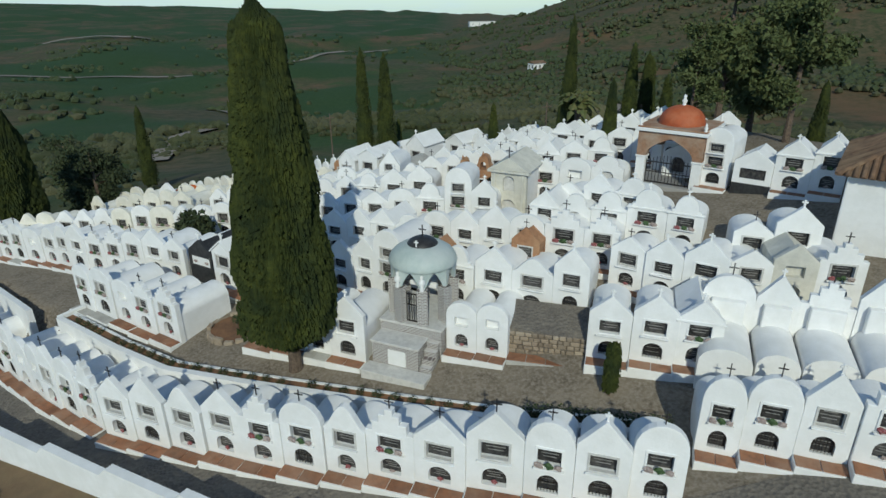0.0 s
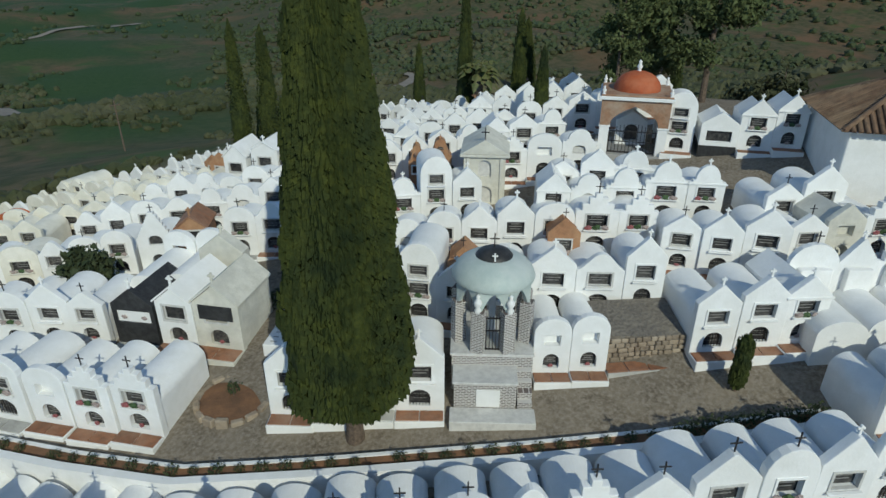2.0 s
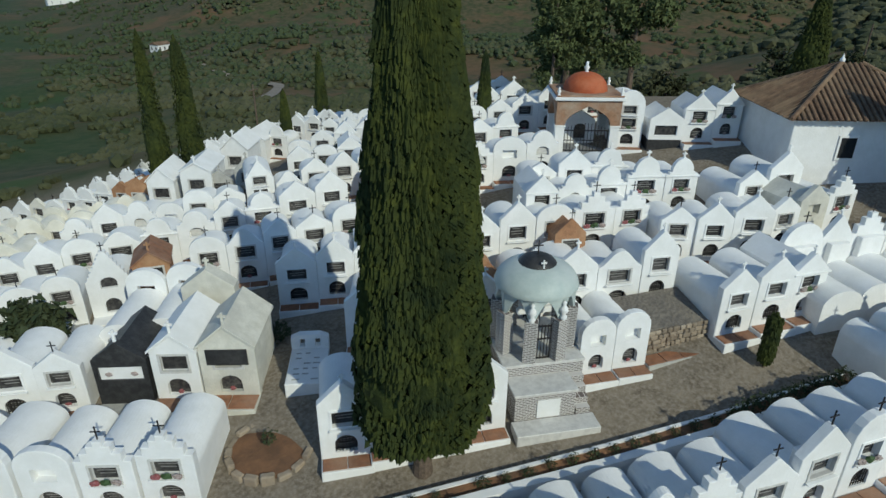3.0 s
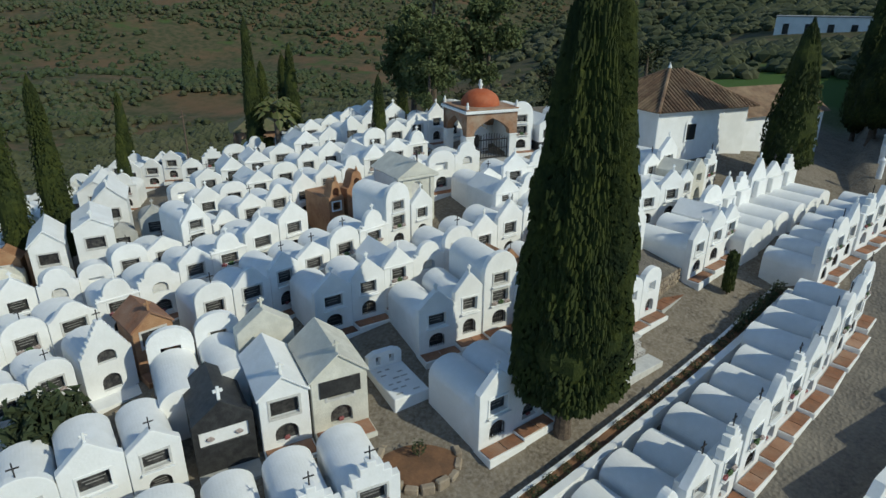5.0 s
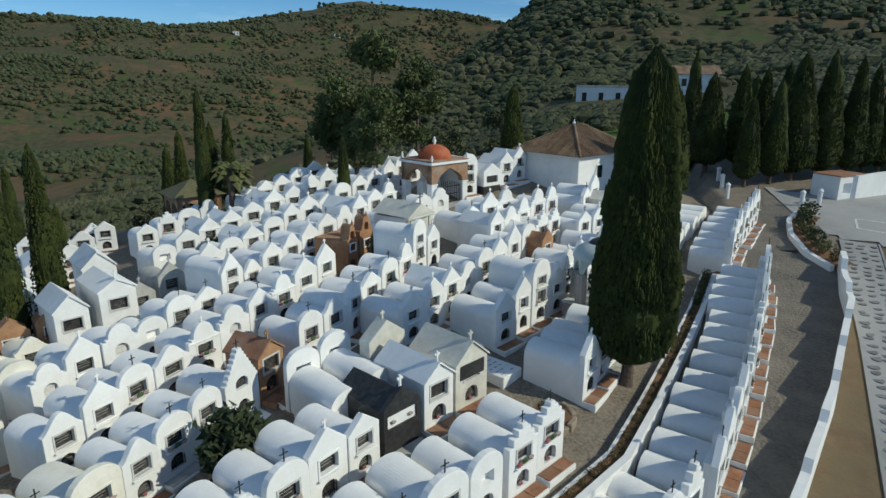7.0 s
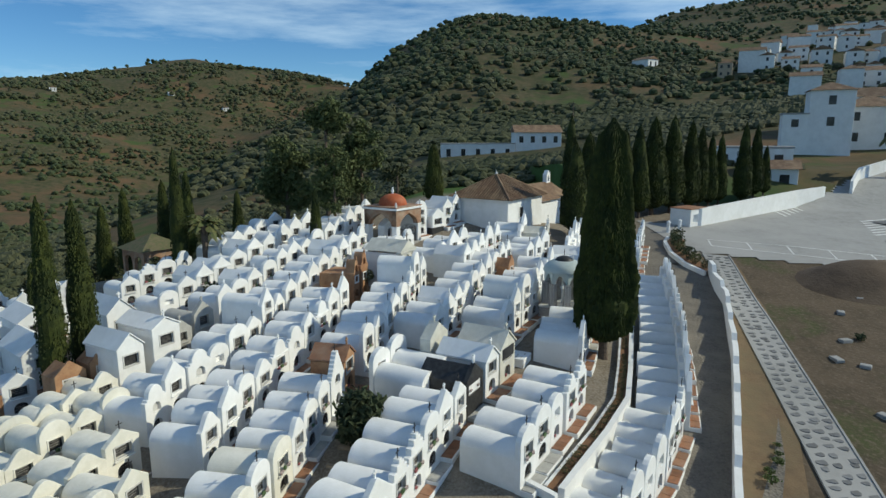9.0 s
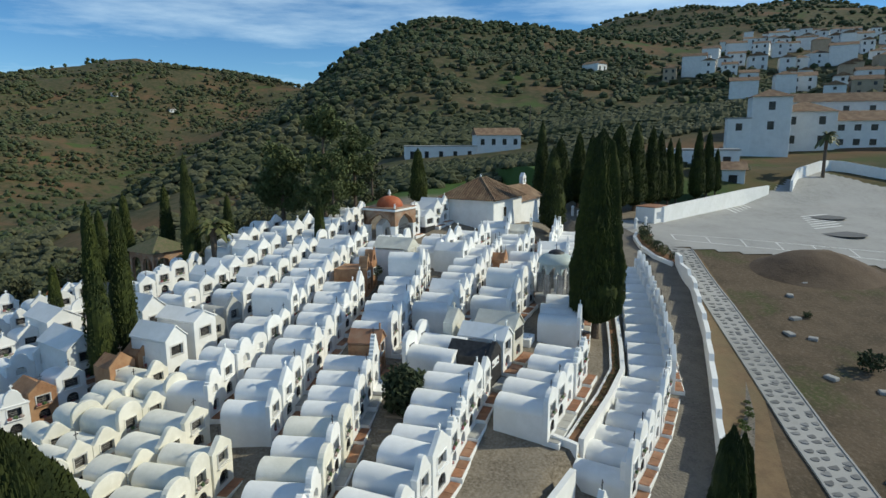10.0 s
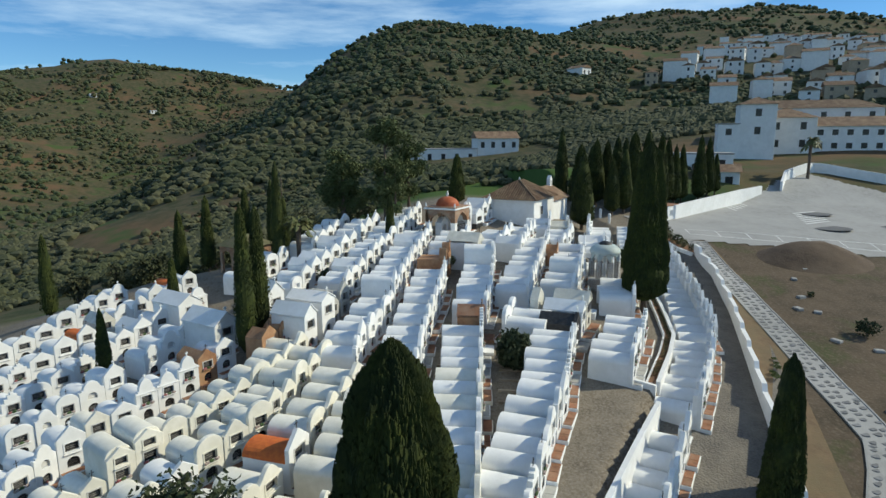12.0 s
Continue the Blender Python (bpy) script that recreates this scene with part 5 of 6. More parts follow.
# ---- stepped alleys ----
stair = thing("stepped_alley", pose(0, 0, 0), "long stepped alley with stone risers between tomb rows", "steps", kind="structure")
proto = {}
for line, off, n in (([(-22, 31.6), (-14.4, 30.0), (-7.4, 28.2), (2.3, 25.5)], -1.25, 24), ([(-12.5, 33.0), (-4.0, 30.5), (3.0, 28.5)], -1.2, 15), ([(-18.0, 43.0), (-11.6, 38.6)], -1.0, 8)):
    ln = offset_line(line, off)
    for i in range(n):
        x, y, turn = along(ln, length(ln) * (i + 0.5) / n)
        if "s" not in proto:
            proto["s"] = mesh_from(box(-0.07, 0.07, -0.55, 0.55, -0.4, 0.09, 0.012), "tread", STONE)
        ob = new("tread", proto["s"])
        ob.parent = stair
        ob.matrix_basis = pose(x, y, inner(x, y), 0, 0, turn)


# ---- lane end, verge, flagged path, plaza ----
tagged(new("verge", mesh_from(strip(PARAPET[1:] + [(10.2, 5.6)], -2.3, -0.1, 0.03), "verge", SAND, True)), "sandy strip outside the parapet", "verge", kind="structure")
PATH = [(10.6, 4.2), (0.2, 6.75), (-6.0, 8.45), (-14.3, 10.75), (-19.3, 11.9), (-21.4, 13.5), (-24.5, 16.4)]
path = tagged(new("path", mesh_from(strip(PATH, -0.85, 0.85, 0.05), "path", PAVE, True)), "pale mortar path set with dark oval flagstones", "path", kind="structure")
for d in (-0.9, 0.9):
    tagged(new("path_kerb", mesh_from(wall_mesh(offset_line(PATH, d), 0.09, lambda x, y: ground(x, y) - 0.2, lambda x, y: ground(x, y) + 0.09), "path_kerb", PAVE)), "low concrete kerb of the path", "kerb", kind="structure")
rnd = random.Random(21)
stones = []
for k in range(4):
    rr = [rnd.uniform(0.85, 1.1) for _ in range(10)]
    bm = bmesh.new()
    lo = [bm.verts.new((r * math.cos(2 * math.pi * i / 10), r * math.sin(2 * math.pi * i / 10), 0)) for i, r in enumerate(rr)]
    hi = [bm.verts.new((0.93 * v.co.x, 0.93 * v.co.y, 1)) for v in lo]
    bm.faces.new(hi)
    for i in range(10):
        bm.faces.new((lo[i], lo[(i + 1) % 10], hi[(i + 1) % 10], hi[i]))
    stones.append(mesh_from(bm, "flagstone", FLAG))
total, s, count = length(PATH), 0.5, 0
while s < total - 0.3 and count < 290:
    x, y, turn = along(PATH, s)
    for d in (-0.56, 0.0, 0.56):
        q = d + rnd.uniform(-0.08, 0.08)
        u = rnd.uniform(-0.16, 0.16)
        px = x - math.sin(radians(turn)) * q + math.cos(radians(turn)) * u
        py = y + math.cos(radians(turn)) * q + math.sin(radians(turn)) * u
        ob = new("flagstone", stones[count % 4])
        ob.parent = path
        ob.matrix_basis = pose(px, py, ground(px, py) + 0.03, 0, 0, turn + rnd.uniform(-20, 20)) @ Matrix.Diagonal((rnd.uniform(0.17, 0.3), rnd.uniform(0.16, 0.25), 0.030, 1))
        count += 1
    s += 0.52


def sheet(poly, lift, step=1.0, height=ground):
    """A paved area over the ground, cut on a grid along a plan polygon."""
    def inside(x, y):
        hit = False
        for (ax, ay), (bx, by) in zip(poly, poly[1:] + poly[:1]):
            if (ay > y) != (by > y) and x < ax + (y - ay) / (by - ay) * (bx - ax):
                hit = not hit
        return hit
    x0, x1 = min(p[0] for p in poly), max(p[0] for p in poly)
    y0, y1 = min(p[1] for p in poly), max(p[1] for p in poly)
    bm = bmesh.new()
    grid = {}

    def vert(i, j):
        if (i, j) not in grid:
            x, y = x0 + i * step, y0 + j * step
            grid[i, j] = bm.verts.new((x, y, height(x, y) + lift))
        return grid[i, j]
    for i in range(int((x1 - x0) / step) + 1):
        for j in range(int((y1 - y0) / step) + 1):
            if inside(x0 + (i + 0.5) * step, y0 + (j + 0.5) * step):
                bm.faces.new((vert(i, j), vert(i + 1, j), vert(i + 1, j + 1), vert(i, j + 1)))
    return bm


PLAZA = [(11.2, 5.4), (5.7, -12), (0, -34), (30, -40), (42, -30), (33, -18), (30.4, -13.6), (20.2, 1.4), (20.2, 3.2), (22, 6), (14, 6.4)]
tagged(new("pavement", mesh_from(sheet(PLAZA, 0.06, 0.6), "pavement", PAVE, True)), "pale concrete square with painted bays", "square", kind="structure")
PAINT = material("road_paint", (0.7, 0.7, 0.68), 0.7, (0.6, 0.6, 0.58), 3.0)
DISC_GREY = material("dark_patch", (0.12, 0.12, 0.125), 0.9, (0.16, 0.16, 0.16), 2.0)


def painted(line, w=0.12):
    tagged(new("road_marking", mesh_from(strip(line, -w / 2, w / 2, 0.075, 0.5), "road_marking", PAINT)), "white painted line on the square", "road marking", kind="structure")


painted([(12.6, 3.6), (7.4, -12), (4, -24)])
painted([(14.6, 3.0), (9.4, -12.6), (6, -24.6)])
for i in range(9):
    x, y = 12.6 - i * 0.9, 3.6 - i * 2.7
    painted([(x, y), (x + 2.0, y - 0.6)])
for i in range(7):
    painted([(17.0 + i * 1.0, -12.5 - i * 0.5), (18.4 + i * 1.0, -16.5 - i * 0.5)], 0.3)
for i in range(5):
    painted([(25.0 + i * 0.8, -9.5 - i * 0.9), (27.6 + i * 0.8, -9.9 - i * 0.9)], 0.25)
# three flat dark grey discs just above the pavement
for x, y, rx in ((14.5, -13.5, 1.9), (22.5, -18.0, 1.8), (15.0, -22.0, 2.0)):
    bm = bmesh.new()
    ring = [bm.verts.new((x + rx * math.cos(i * math.pi / 12), y + rx * math.sin(i * math.pi / 12), ground(x, y) + 0.13)) for i in range(24)]
    bm.faces.new(ring)
    tagged(new("paving_circle", mesh_from(bm, "paving_circle", DISC_GREY)), "dark round patch on the square", "paving", kind="structure")

SQ = [(20.2, 3.0), (20.1, 1.2), (30.4, -13.6), (33.2, -18.4)]
tagged(new("wall_square", mesh_from(wall_mesh(SQ, 0.3, lambda x, y: ground(x, y) - 0.5, lambda x, y: 6.3 + max(0, x - 20.2) * 0.06), "wall_square", WHITE)), "tall white wall between square and chapel garden", "wall", kind="structure")
hut = thing("gate_house", pose(20.9, 3.6, 4.2, 0, 0, -55), "small flat white gate house with a dark opening", "hut")
part("wall", slab([(0, -0.6), (2.6, -0.6), (2.6, 2.05), (0, 2.05)], [rect(0.4, 1.2, 0.9, 1.6)], -2.0, 0.0, 0.02), WHITE, hut)
part("window", box(0.3, 1.3, -1.6, -1.5, 0.8, 1.7), WINDOW, hut, "dark opening")
part("cap", box(-0.06, 2.66, -2.06, 0.06, 2.053, 2.13, 0.01), TERRA, hut)
for x, y in ((17.8, 4.0), (17.2, 5.2), (18.6, 9.4), (21.5, 9.2), (24, 9.0)):
    gp = thing("bollard", pose(x, y, ground(x, y)), "short whitewashed gate post", "post", "gate posts")
    part("post", turned([(0.14, -0.2), (0.14, 0.85), (0.17, 0.87), (0.17, 0.95), (0.06, 1.05), (0.0, 1.08)], 10), WHITE, gp)

# bed at the lane end
bedl = thing("flower_bed", pose(0, 0, 0), "long shrub bed with a white rim at the lane end", "flower bed")
BED = [(6.8, 6.7), (8.4, 7.5), (10.6, 7.6), (13.0, 7.1), (14.6, 6.2)]
part("rim", wall_mesh(BED, 0.25, lambda x, y: road_z(x) - 0.4, lambda x, y: road_z(x) + 0.32, 0.4), WHITE, bedl)
part("soil", strip(BED, -1.3, -0.1, 0.2, height=rz), EARTH, bedl)
for i in range(9):
    x, y, _ = along(offset_line(BED, -0.7), 0.5 + i * 0.85)
    shrub(x, y, road_z(x) + 0.15, 0.42 + 0.12 * (i % 3), 90 + i, "leafy garden shrub in the lane-end bed", 240, PALM if i % 3 == 1 else SHRUB)

# heap of soil and rubble on the waste ground
hp = bmesh.new()
MOUND = material("dug_soil", (0.105, 0.072, 0.048), 0.95, (0.070, 0.048, 0.034), 0.9, 0.9, 6, (0.135, 0.098, 0.068), 0.3)
hx, hy = 5.6, -4.4
rows = []
for k in range(7):
    f = k / 6
    ring = []
    for i in range(26):
        a = 2 * math.pi * i / 26
        vx, vy = hx + 3.6 * (1 - f) * math.cos(a), hy + 5.6 * (1 - f) * math.sin(a)
        ring.append(hp.verts.new((vx, vy, ground(vx, vy) - 0.12 + 1.7 * (1 - (1 - f) ** 2) ** 1.4 + 0.25 * f * noise.noise((vx * 0.8, vy * 0.8, 2)))))
    rows.append(ring)
for p, q in zip(rows, rows[1:]):
    for i in range(26):
        hp.faces.new((p[i], p[(i + 1) % 26], q[(i + 1) % 26], q[i]))
tagged(new("soil_mound", mesh_from(hp, "soil_mound", MOUND, True)), "long low mound of brown soil on waste ground", "mound")
for i, (x, y) in enumerate(((-4.5, 5.0), (-5.2, 4.0), (-2.4, 3.2), (1.2, 1.0), (-9.5, 6.2), (-11, 4.5), (-17, 9.4), (3.5, -1.6))):
    b2 = box(-0.3, 0.3, -0.2, 0.2, -0.1, 0.1, 0.04)
    for v in b2.verts:
        v.co += Vector((noise.noise((i, v.co.x * 5, 0)), noise.noise((i, v.co.y * 5, 3)), 0)) * 0.12
    ob = new("rubble_block", mesh_from(b2, "rubble_block", PAVE))
    ob.matrix_world = pose(x, y, ground(x, y) + 0.06, 0, 0, i * 50)
    tagged(ob, "pale broken concrete block on waste ground", "rubble", "rubble blocks")
for i, (x, y, r) in enumerate(((-9.0, 3.6, 0.9), (-2.2, 2.2, 0.35))):
    shrub(x, y, ground(x, y) - 0.1, r, 120 + i, "dark wild bush on waste ground", 360, flat=0.7)


for i, (x, y, r) in enumerate(((-13.6, 13.4, 0.34), (-13.1, 13.2, 0.26), (-12.6, 12.6, 0.3), (-12.1, 12.3, 0.24), (-11.5, 12.0, 0.2))):
    shrub(x, y, ground(x, y) - 0.03, r, 140 + i, "low tuft of green weeds on the sandy verge", 220, WEED, name="weed_tuft", flat=0.32)


# ---- trees of the garden and the slopes ----
def broad_tree(x, y, z, height, spread, seed, label, mat, tufts=2600, name="tree", base=0.35, tuft=0.05):
    rnd = random.Random(seed)
    t = thing(name, pose(x, y, z), label, "tree")
    part("trunk", turned([(spread * 0.11, -0.3), (spread * 0.08, height * 0.2), (spread * 0.05, height * 0.6), (spread * 0.015, height * 0.95)], 8), BARK, t)
    tips = []
    for i in range(15):
        bm = bmesh.new()
        h0 = height * rnd.uniform(base * 0.8, 0.85)
        a = rnd.uniform(0, 2 * math.pi)
        reach = spread * rnd.uniform(0.45, 0.95) * (1 - 0.5 * max(0, h0 / height - 0.5))
        p0, p1 = Vector((0, 0, h0)), Vector((reach * math.cos(a), reach * math.sin(a), h0 + height * rnd.uniform(0.05, 0.17)))
        d = (p1 - p0).normalized()
        s1 = d.orthogonal().normalized()
        s2 = d.cross(s1)
        r0, r1 = spread * 0.03, spread * 0.008
        ra = [bm.verts.new(p0 + (s1 * math.cos(k * 2.094) + s2 * math.sin(k * 2.094)) * r0) for k in range(3)]
        rb = [bm.verts.new(p1 + (s1 * math.cos(k * 2.094) + s2 * math.sin(k * 2.094)) * r1) for k in range(3)]
        for k in range(3):
            bm.faces.new((ra[k], ra[(k + 1) % 3], rb[(k + 1) % 3], rb[k]))
        part("limb", bm, BARK, t)
        tips += [p0.lerp(p1, 0.55), p1, p0.lerp(p1, 0.8)]
    tips += [Vector((0, 0, height * 0.93)), Vector((0, 0, height * 0.82))]
    vs, fs = [], []
    for i in range(tufts):
        c = rnd.choice(tips)
        q = Vector((rnd.gauss(0, 1), rnd.gauss(0, 1), rnd.gauss(0, 0.75))) * spread * 0.15
        c = c + q
        s = spread * tuft * rnd.uniform(0.6, 1.5)
        o = len(vs)
        for _k in range(4):
            vs.append(tuple(c + Vector((rnd.uniform(-1, 1), rnd.uniform(-1, 1), rnd.uniform(-1, 1))) * s))
        fs += [(o, o + 1, o + 2), (o, o + 2, o + 3), (o, o + 3, o + 1), (o + 1, o + 3, o + 2)]
    cm = bpy.data.meshes.new("crown")
    cm.from_pydata(vs, [], fs)
    cm.materials.append(mat)
    crown = new("crown", cm)
    crown.parent = t
    return t


for i, (x, y, h2, s2) in enumerate(((14.8, 33.2, 10.4, 2.3), (17.4, 30.8, 8.2, 1.9), (13.0, 32.4, 7.2, 1.3), (18.6, 37.2, 7.6, 2.3))):
    broad_tree(x, y, ground(x, y) - 0.3, h2, s2, 200 + i, "tall loose green pine behind the tombs", PINE, 7000, base=0.28, tuft=0.07)
for i, (x, y, h2, s2) in enumerate(((-24.6, 41.4, 5.6, 2.2), (-26.6, 44.6, 6.0, 2.4), (-36, 58, 9.0, 3.0))):
    broad_tree(x, y, ground(x, y) - 0.3, h2, s2, 210 + i, "dense dark round tree at the cemetery edge", SHRUB, 4200, base=0.2)
rnd = random.Random(77)
for i in range(16):
    a, r = radians(rnd.uniform(38, 86)), rnd.uniform(38, 60)
    x, y = r * math.sin(a), 25 + r * math.cos(a)
    broad_tree(x, y, ground(x, y) - 0.4, rnd.uniform(3.5, 6.0), rnd.uniform(1.8, 2.8), 230 + i, "dark scrubby tree on the slope below the cemetery", OLIVE, 900, base=0.15, tuft=0.09)


def palm(x, y, z, height, reach, seed):
    rnd = random.Random(seed)
    t = thing("palm", pose(x, y, z), "fan palm with a rough trunk and drooping fronds", "palm tree")
    part("trunk", turned([(0.24, -0.2), (0.2, height * 0.3), (0.22, height * 0.8), (0.26, height)], 9), BARK, t)
    for i in range(26):
        a, up = rnd.uniform(0, 2 * math.pi), rnd.uniform(-0.5, 1.2)
        bm = bmesh.new()
        last = None
        for k in range(8):
            f = k / 7
            rr = reach * f * math.cos(up * 0.6)
            zz = height + reach * (math.sin(up) * f - 0.75 * f * f)
            w2 = 0.22 * reach * math.sin(math.pi * (0.08 + 0.9 * f))
            c = Vector((rr * math.cos(a), rr * math.sin(a), zz))
            sd = Vector((-math.sin(a), math.cos(a), 0))
            ring = [bm.verts.new(c - sd * w2 - Vector((0, 0, w2 * 0.6))), bm.verts.new(c), bm.verts.new(c + sd * w2 - Vector((0, 0, w2 * 0.6)))]
            if last and k % 2 == 0 or last and k == 7:
                bm.faces.new((last[0], last[1], ring[1], ring[0]))
                bm.faces.new((last[1], last[2], ring[2], ring[1]))
            elif last:
                bm.faces.new((last[0], last[1], ring[1]))
                bm.faces.new((last[1], last[2], ring[1]))
            last = ring
        part("frond", bm, PALM, t)
    return t


palm(8.9, 40.8, 3.2, 3.8, 1.5, 1)
palm(38.6, -29.6, ground(38.6, -29.6), 5.6, 1.6, 2)

# hipped kiosk with a green tiled roof
ki = thing("kiosk", pose(9.4, 45.3, 2.2, 0, 0, -38), "small arcaded kiosk with a mossy hipped roof", "kiosk")
for i in range(4):
    sp = slab([(0, 0), (0.25, 0), (0.25, 1.6), (0.4, 1.95), (0.8, 2.1), (1.2, 1.95), (1.35, 1.6), (1.35, 0), (1.65, 0), (1.65, 1.6), (1.8, 1.95), (2.2, 2.1), (2.6, 1.95), (2.75, 1.6), (2.75, 0), (3.0, 0), (3.0, 2.5), (0, 2.5)], [], 0.0 if i % 2 == 0 else 0.002, 0.22)
    bmesh.ops.transform(sp, matrix=Matrix.Translation((1.5, 1.5, 0)) @ Matrix.Rotation(i * math.pi / 2, 4, "Z") @ Matrix.Translation((-1.5, -1.5, 0)), verts=sp.verts[:])
    part("arcade", sp, BRICK, ki)
bm = bmesh.new()
a = [bm.verts.new(v) for v in ((-0.3, -0.3, 2.5), (3.3, -0.3, 2.5), (3.3, 3.3, 2.5), (-0.3, 3.3, 2.5), (1.5, 1.5, 3.5))]
for f in ((0, 1, 4), (1, 2, 4), (2, 3, 4), (3, 0, 4), (3, 2, 1, 0)):
    bm.faces.new([a[i] for i in f])
part("roof", bm, material("mossy_tile", (0.10, 0.11, 0.05), 0.9, (0.16, 0.13, 0.08), 4.0, 0.5, 14), ki)


# ---- houses ----
def house(x, y, z, turn, w, d, h, storeys, label, wall=None, hip=True, cols=3, group="", flat=False):
    t = thing("house", pose(x, y, z, 0, 0, turn), label, "house", group)
    wl2 = part("wall", box(0, w, 0, d, -4.0, h, 0.03), wall or HOUSE, t)
    if flat:
        part("roof", box(-0.1, w + 0.1, -0.1, d + 0.1, h + 0.003, h + 0.25, 0.03), PAVE, t)
    else:
        bm = bmesh.new()
        e = 0.35
        k = min(w, d) / 2 + e
        rise = k * 0.42
        if w >= d:
            top = ((d / 2 if hip else -e), d / 2), (w - (d / 2 if hip else -e), d / 2)
        else:
            top = (w / 2, (w / 2 if hip else -e)), (w / 2, d - (w / 2 if hip else -e))
        a = [bm.verts.new(v) for v in ((-e, -e, h + 0.003), (w + e, -e, h + 0.003), (w + e, d + e, h + 0.003), (-e, d + e, h + 0.003), (*top[0], h + rise), (*top[1], h + rise))]
        if w >= d:
            fs = ((0, 1, 5, 4), (1, 2, 5), (2, 3, 4, 5), (3, 0, 4), (3, 2, 1, 0))
        else:
            fs = ((0, 1, 4), (1, 2, 5, 4), (2, 3, 5), (3, 0, 4, 5), (3, 2, 1, 0))
        for f in fs:
            bm.faces.new([a[i] for i in f])
        part("roof", bm, ROOFT, t)
    sh = h / storeys
    for s in range(storeys):
        for side, run in ((0, w), (1, d)):
            n2 = max(1, round(cols * run / max(w, d)))
            for c in range(n2):
                u = run * (c + 0.5) / n2
                z0 = s * sh + sh * 0.32
                hw2, hh = 0.5, sh * 0.42
                if side == 0:
                    part("window", box(u - hw2, u + hw2, -0.05, -0.004, z0, z0 + hh), WINDOW, wl2)
                else:
                    part("window", box(-0.05, -0.004, u - hw2, u + hw2, z0, z0 + hh), WINDOW, wl2)
    return t


# the long white building on the far slope
house(117.5, -7.6, 6.2, 0, 8, 11.2, 7.2, 2, "white two-tier farm building on the far slope", hip=False, cols=4)
house(117.0, 3.8, 6.2, 0, 6, 18, 4.4, 1, "long low white farm wing with a pale roof", flat=True, cols=5)
# houses beside the square
house(59.3, -39.1, 13.0, -25, 5.5, 6, 6.4, 2, "tall narrow white house with few windows", cols=1)
house(61.8, -33.7, 13.0, -25, 4, 3.6, 2.8, 1, "low white lean-to beside a tall house", cols=1, flat=True)
house(61.9, -49.4, 10.6, -25, 8, 9, 6.5, 2, "white house with a hipped tile roof and dark windows", cols=2)
house(54.9, -67.5, 10.6, -25, 8, 19.6, 4.9, 2, "long white two-storey house with a tile roof", hip=False, cols=8)
house(69.0, -70.0, 13.0, -25, 8, 26, 6.4, 2, "white stepped house behind a tile-roofed one", cols=6)
house(43.0, -20.5, 8.0, -25, 5, 9.5, 3.0, 1, "long low white outbuilding along a lane", cols=3, flat=True)
house(36.2, -17.2, 6.3, -25, 4, 5.5, 2.5, 1, "low white shed behind the wall of the square", hip=False, cols=2)
SQ2 = [(34, -22), (38, -25.5), (42, -33), (36, -41)]
tagged(new("wall_garden", mesh_from(wall_mesh(SQ2, 0.3, lambda x, y: ground(x, y) - 0.6, lambda x, y: ground(x, y) + 1.4), "wall_garden", WHITE)), "low white garden wall at the square's edge", "wall", kind="structure")
rnd = random.Random(14)
for ring, (r, a0, a1, n2) in enumerate(((246, 129, 138, 5), (288, 123, 138, 8), (326, 116.5, 138, 13), (364, 118.5, 138, 13), (400, 120, 138, 13), (436, 121, 138, 13), (474, 122, 138, 13), (514, 123, 138, 12), (556, 125, 138, 10))):
    for i in range(n2):
        a = radians(a0 + (a1 - a0) * (i + rnd.uniform(0.1, 0.9)) / n2)
        rr = r + rnd.uniform(-14, 14)
        x, y = -42 + rr * math.sin(a), 36 + rr * math.cos(a)
        tan = rnd.random() < 0.2
        w2, d2 = rnd.uniform(6.5, 14), rnd.uniform(5.5, 9)
        house(x, y, ground(x, y) + 0.4, rnd.choice((-30, -24, -36, 60)) + rnd.uniform(-7, 7), w2 * 0.85, d2, rnd.uniform(4.2, 7.4), 2, "tan village house on the hillside" if tan else "white village house with a tile roof on the hillside", HOUSE_T if tan else HOUSE, hip=rnd.random() < 0.3, cols=rnd.choice((1, 2, 2)), group="village houses", flat=rnd.random() < 0.1)
for x, y in ((270, -87), (711, 319), (690, 250), (660, 425), (60, 420)):
    house(x, y, ground(x, y), 30, 10, 7, 4.5, 1, "small lone farmhouse on the hills", hip=False)

# far white sheds and dirt roads in the valley
for i, (x, y, w2, d2) in enumerate(((150, 1500, 120, 40), (260, 1560, 90, 30), (60, 1480, 60, 25))):
    house(x, y, ground(x, y), 5, w2, d2, 12, 1, "large white industrial shed in the far valley", cols=4, flat=True)
TRACK = material("pale_track", (0.26, 0.23, 0.19), 0.95, (0.2, 0.17, 0.14), 0.3)
for line, w2 in (([(-62, 128), (-70, 160), (-58, 200), (-75, 250), (-120, 300)], 5), ([(-420, 420), (-250, 460), (-120, 560), (-60, 700)], 7), ([(62, 64), (72, 84), (70, 110), (58, 150)], 4), ([(40, 180), (70, 240), (60, 330)], 4), ([(-700, 900), (-400, 980), (-200, 900)], 10)):
    tagged(new("track", mesh_from(strip(line, -w2 / 2, w2 / 2, 0.6, 4.0), "track", TRACK, True)), "pale dirt road through the valley", "track", kind="structure")

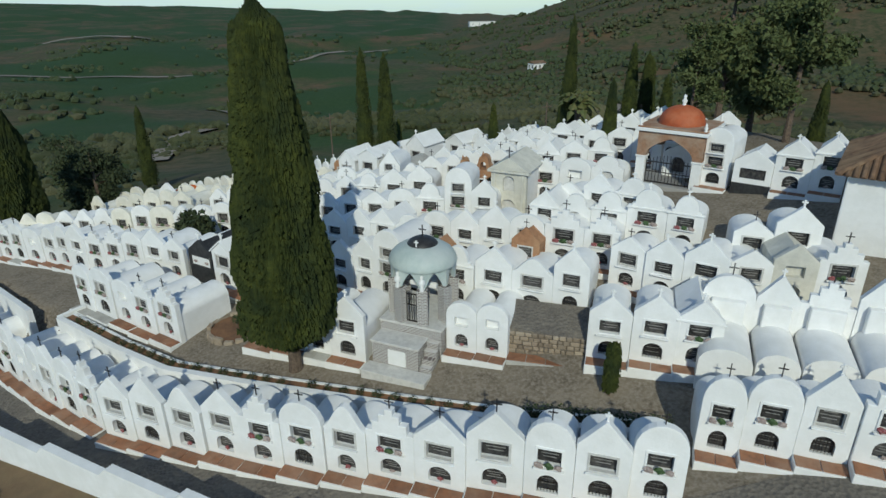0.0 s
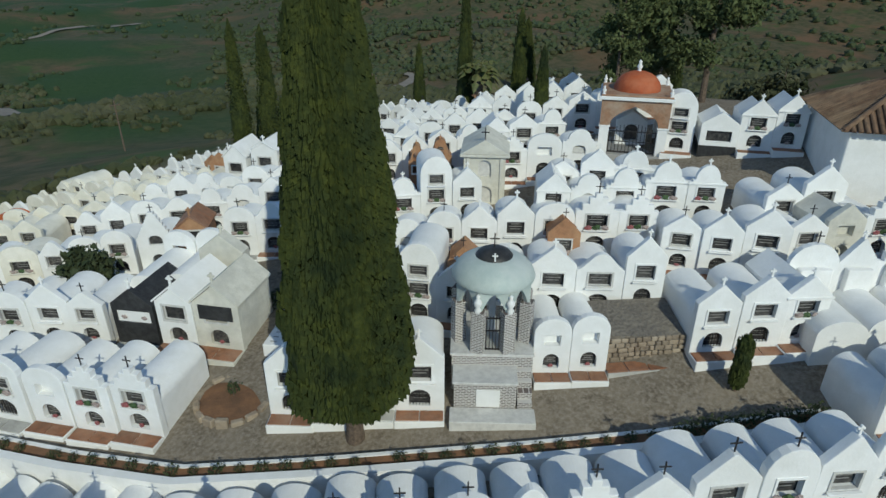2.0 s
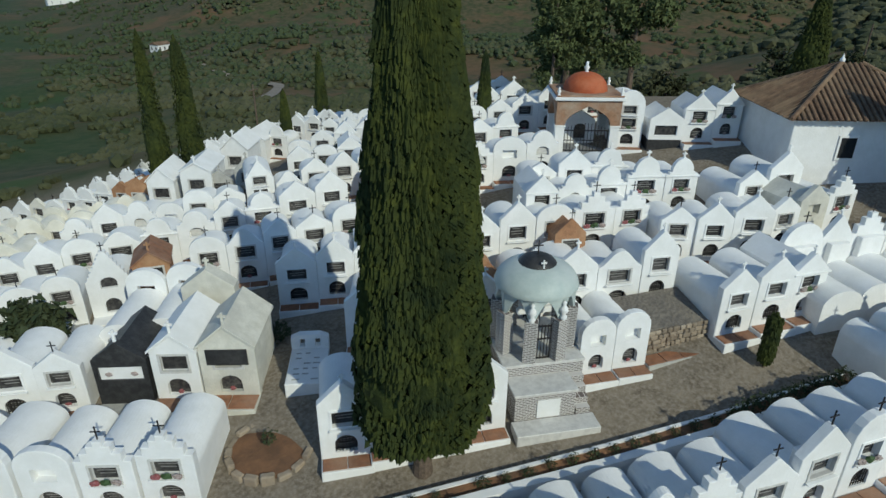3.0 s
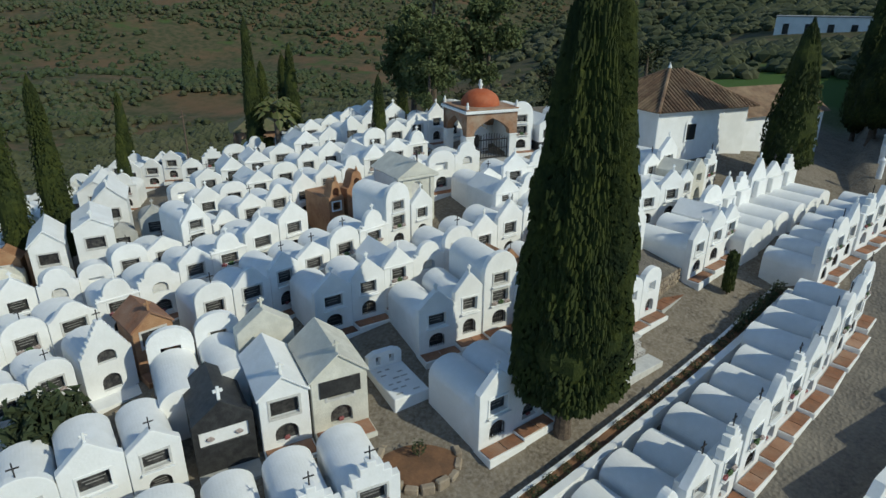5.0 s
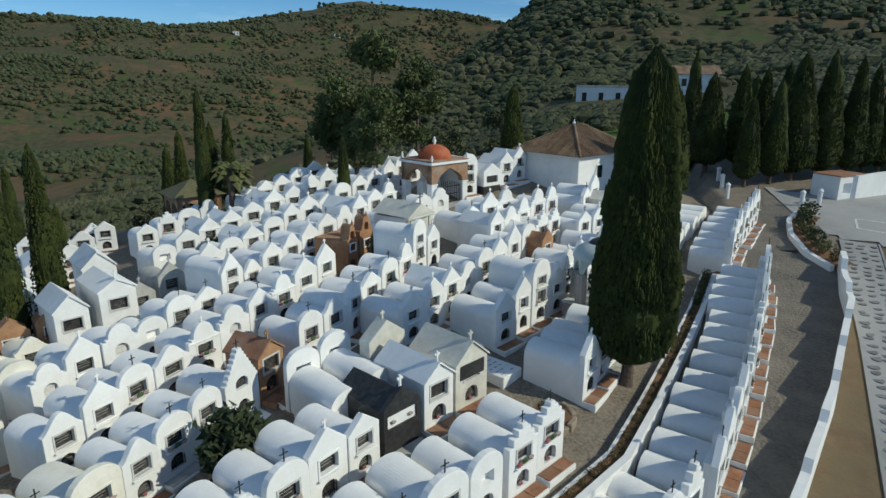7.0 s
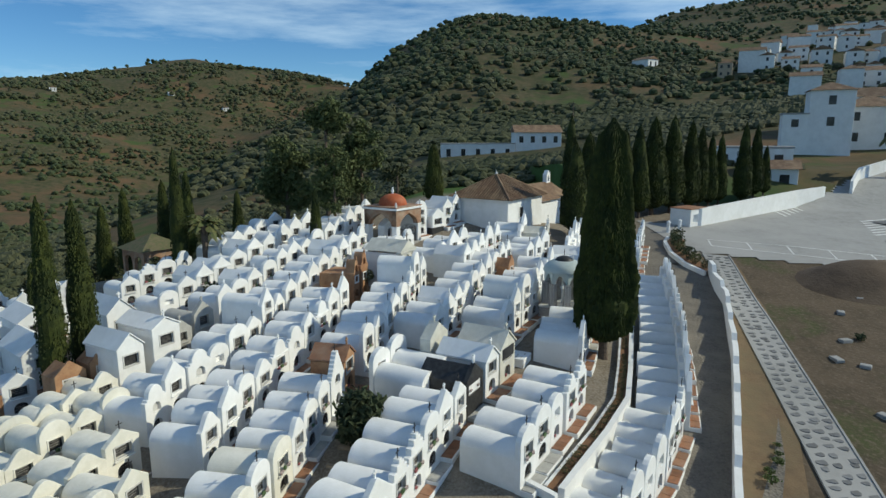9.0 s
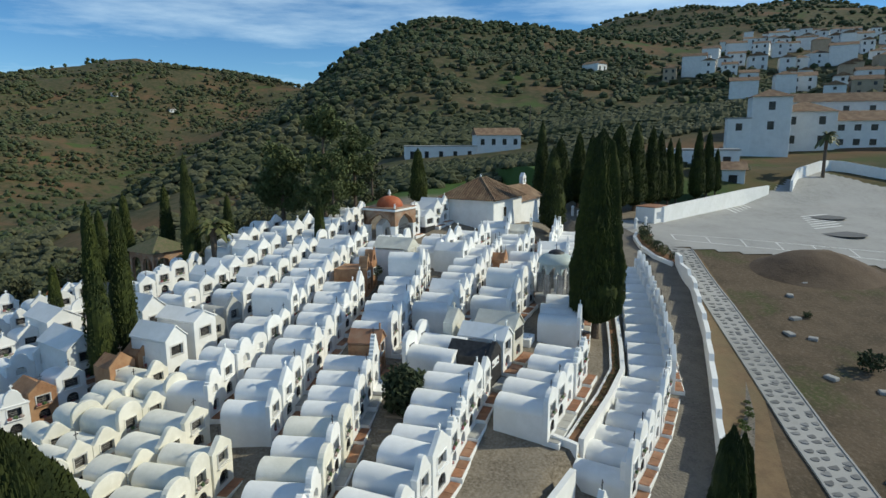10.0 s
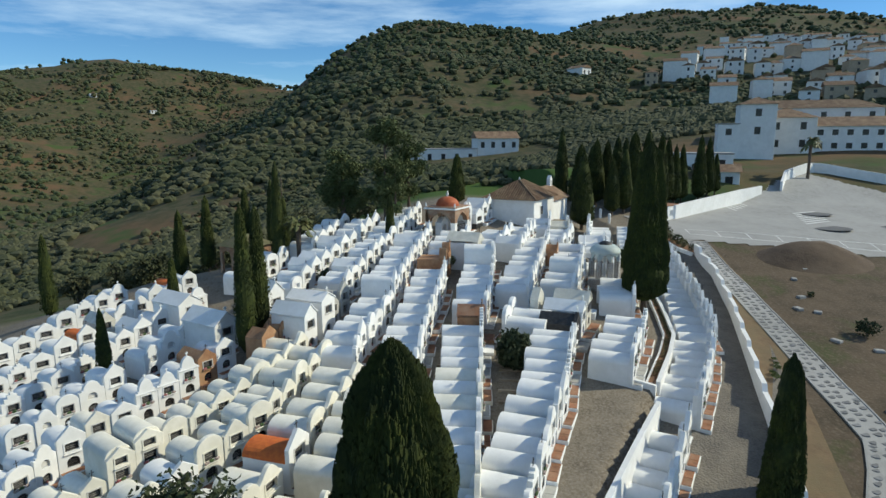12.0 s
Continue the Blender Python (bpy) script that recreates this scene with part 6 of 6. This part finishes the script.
# ---- scrub on the hills ----
rnd = random.Random(3)
bm = bmesh.new()
bmesh.ops.create_icosphere(bm, subdivisions=1, radius=1.0)
bm.verts.index_update()
base_v = [v.co.copy() for v in bm.verts]
base_f = [[v.index for v in f.verts] for f in bm.faces]
bm.free()
for name, mat, n2, label in (("scrub_near", OLIVE, 17000, "dark olive scrub on the near slopes"), ("scrub_far", SHRUB, 13000, "dense low woods on the far hills"), ("scrub_distant", OLIVE, 9000, "dark thickets on the distant hillside")):
    vs, fs = [], []
    made = 0
    while made < n2:
        if name == "scrub_near":
            az, r = rnd.uniform(-45, 150), 55 * math.exp(rnd.uniform(0, 1.75))
        elif name == "scrub_distant":
            az, r = rnd.uniform(12, 84), rnd.uniform(480, 960)
        else:
            az, r = rnd.uniform(-45, 150), 230 * math.exp(rnd.uniform(0, 1.55))
        x, y = r * math.sin(radians(az)), 25 + r * math.cos(radians(az))
        dens = noise.noise((x / 60, y / 60, 7)) + 0.35 * noise.noise((x / 20, y / 20, 1))
        wood = 0.4 if 84 < az < 140 else 0.0
        if 106 < az < 140 and 88 < r < 215:
            wood = 0.8
        wob = 14 * noise.noise((x / 40, y / 40, 11))
        if 92 < az + wob < 108 and 160 < r + 3 * wob < 290:
            wood = -0.02
        field = -0.55 if az < 0 and r > 90 else 0.0
        village_gap = -1.5 if (112 < az < 150 and 40 < r < 88) else (-1.3 if 116 < az < 150 and 225 < r < 540 else 0.0)
        if az > 96 and r < 60 or math.hypot(x - 52, y - 20) < 24 and rnd.random() < 0.85:
            continue
        if math.hypot(x - 60, y + 50) < 34:
            continue
        if 100 < x < 124 and -16 < y < 30:
            continue
        if rnd.random() > 0.47 + dens * 1.3 + wood + field + village_gap * rnd.random():
            continue
        z = ground(x, y)
        s = (rnd.uniform(0.5, 1.3) if r < 140 else rnd.uniform(0.8, 1.9) * (1 + r / 800))
        if name == "scrub_distant":
            s *= rnd.uniform(0.5, 1.2)
        for _k in range(2 if r < 200 else 1):
            o = len(vs)
            ox, oy = rnd.uniform(-0.6, 0.6) * s, rnd.uniform(-0.6, 0.6) * s
            for v in base_v:
                k = s * rnd.uniform(0.7, 1.15)
                vs.append((x + ox + v.x * k, y + oy + v.y * k, z + s * 0.4 + v.z * k * 0.8))
            fs += [tuple(i + o for i in f) for f in base_f]
        made += 1
    sm2 = bpy.data.meshes.new(name)
    sm2.from_pydata(vs, [], fs)
    sm2.materials.append(mat)
    tagged(new(name, sm2), label, "scrub", kind="stuff")

# utility poles on the slopes
for i, (x, y) in enumerate(((16, 96), (34, 84), (-22, 118), (96, 52), (150, -18))):
    up = thing("utility_pole", pose(x, y, ground(x, y), 0, 0, 30), "slim wooden utility pole on the slope", "pole", "utility poles")
    part("mast", turned([(0.16, -0.5), (0.1, 8.5), (0.0, 8.6)], 8), BARK, up)
    part("crossarm", box(-0.9, 0.9, -0.06, 0.06, 7.7, 7.85), BARK, up)
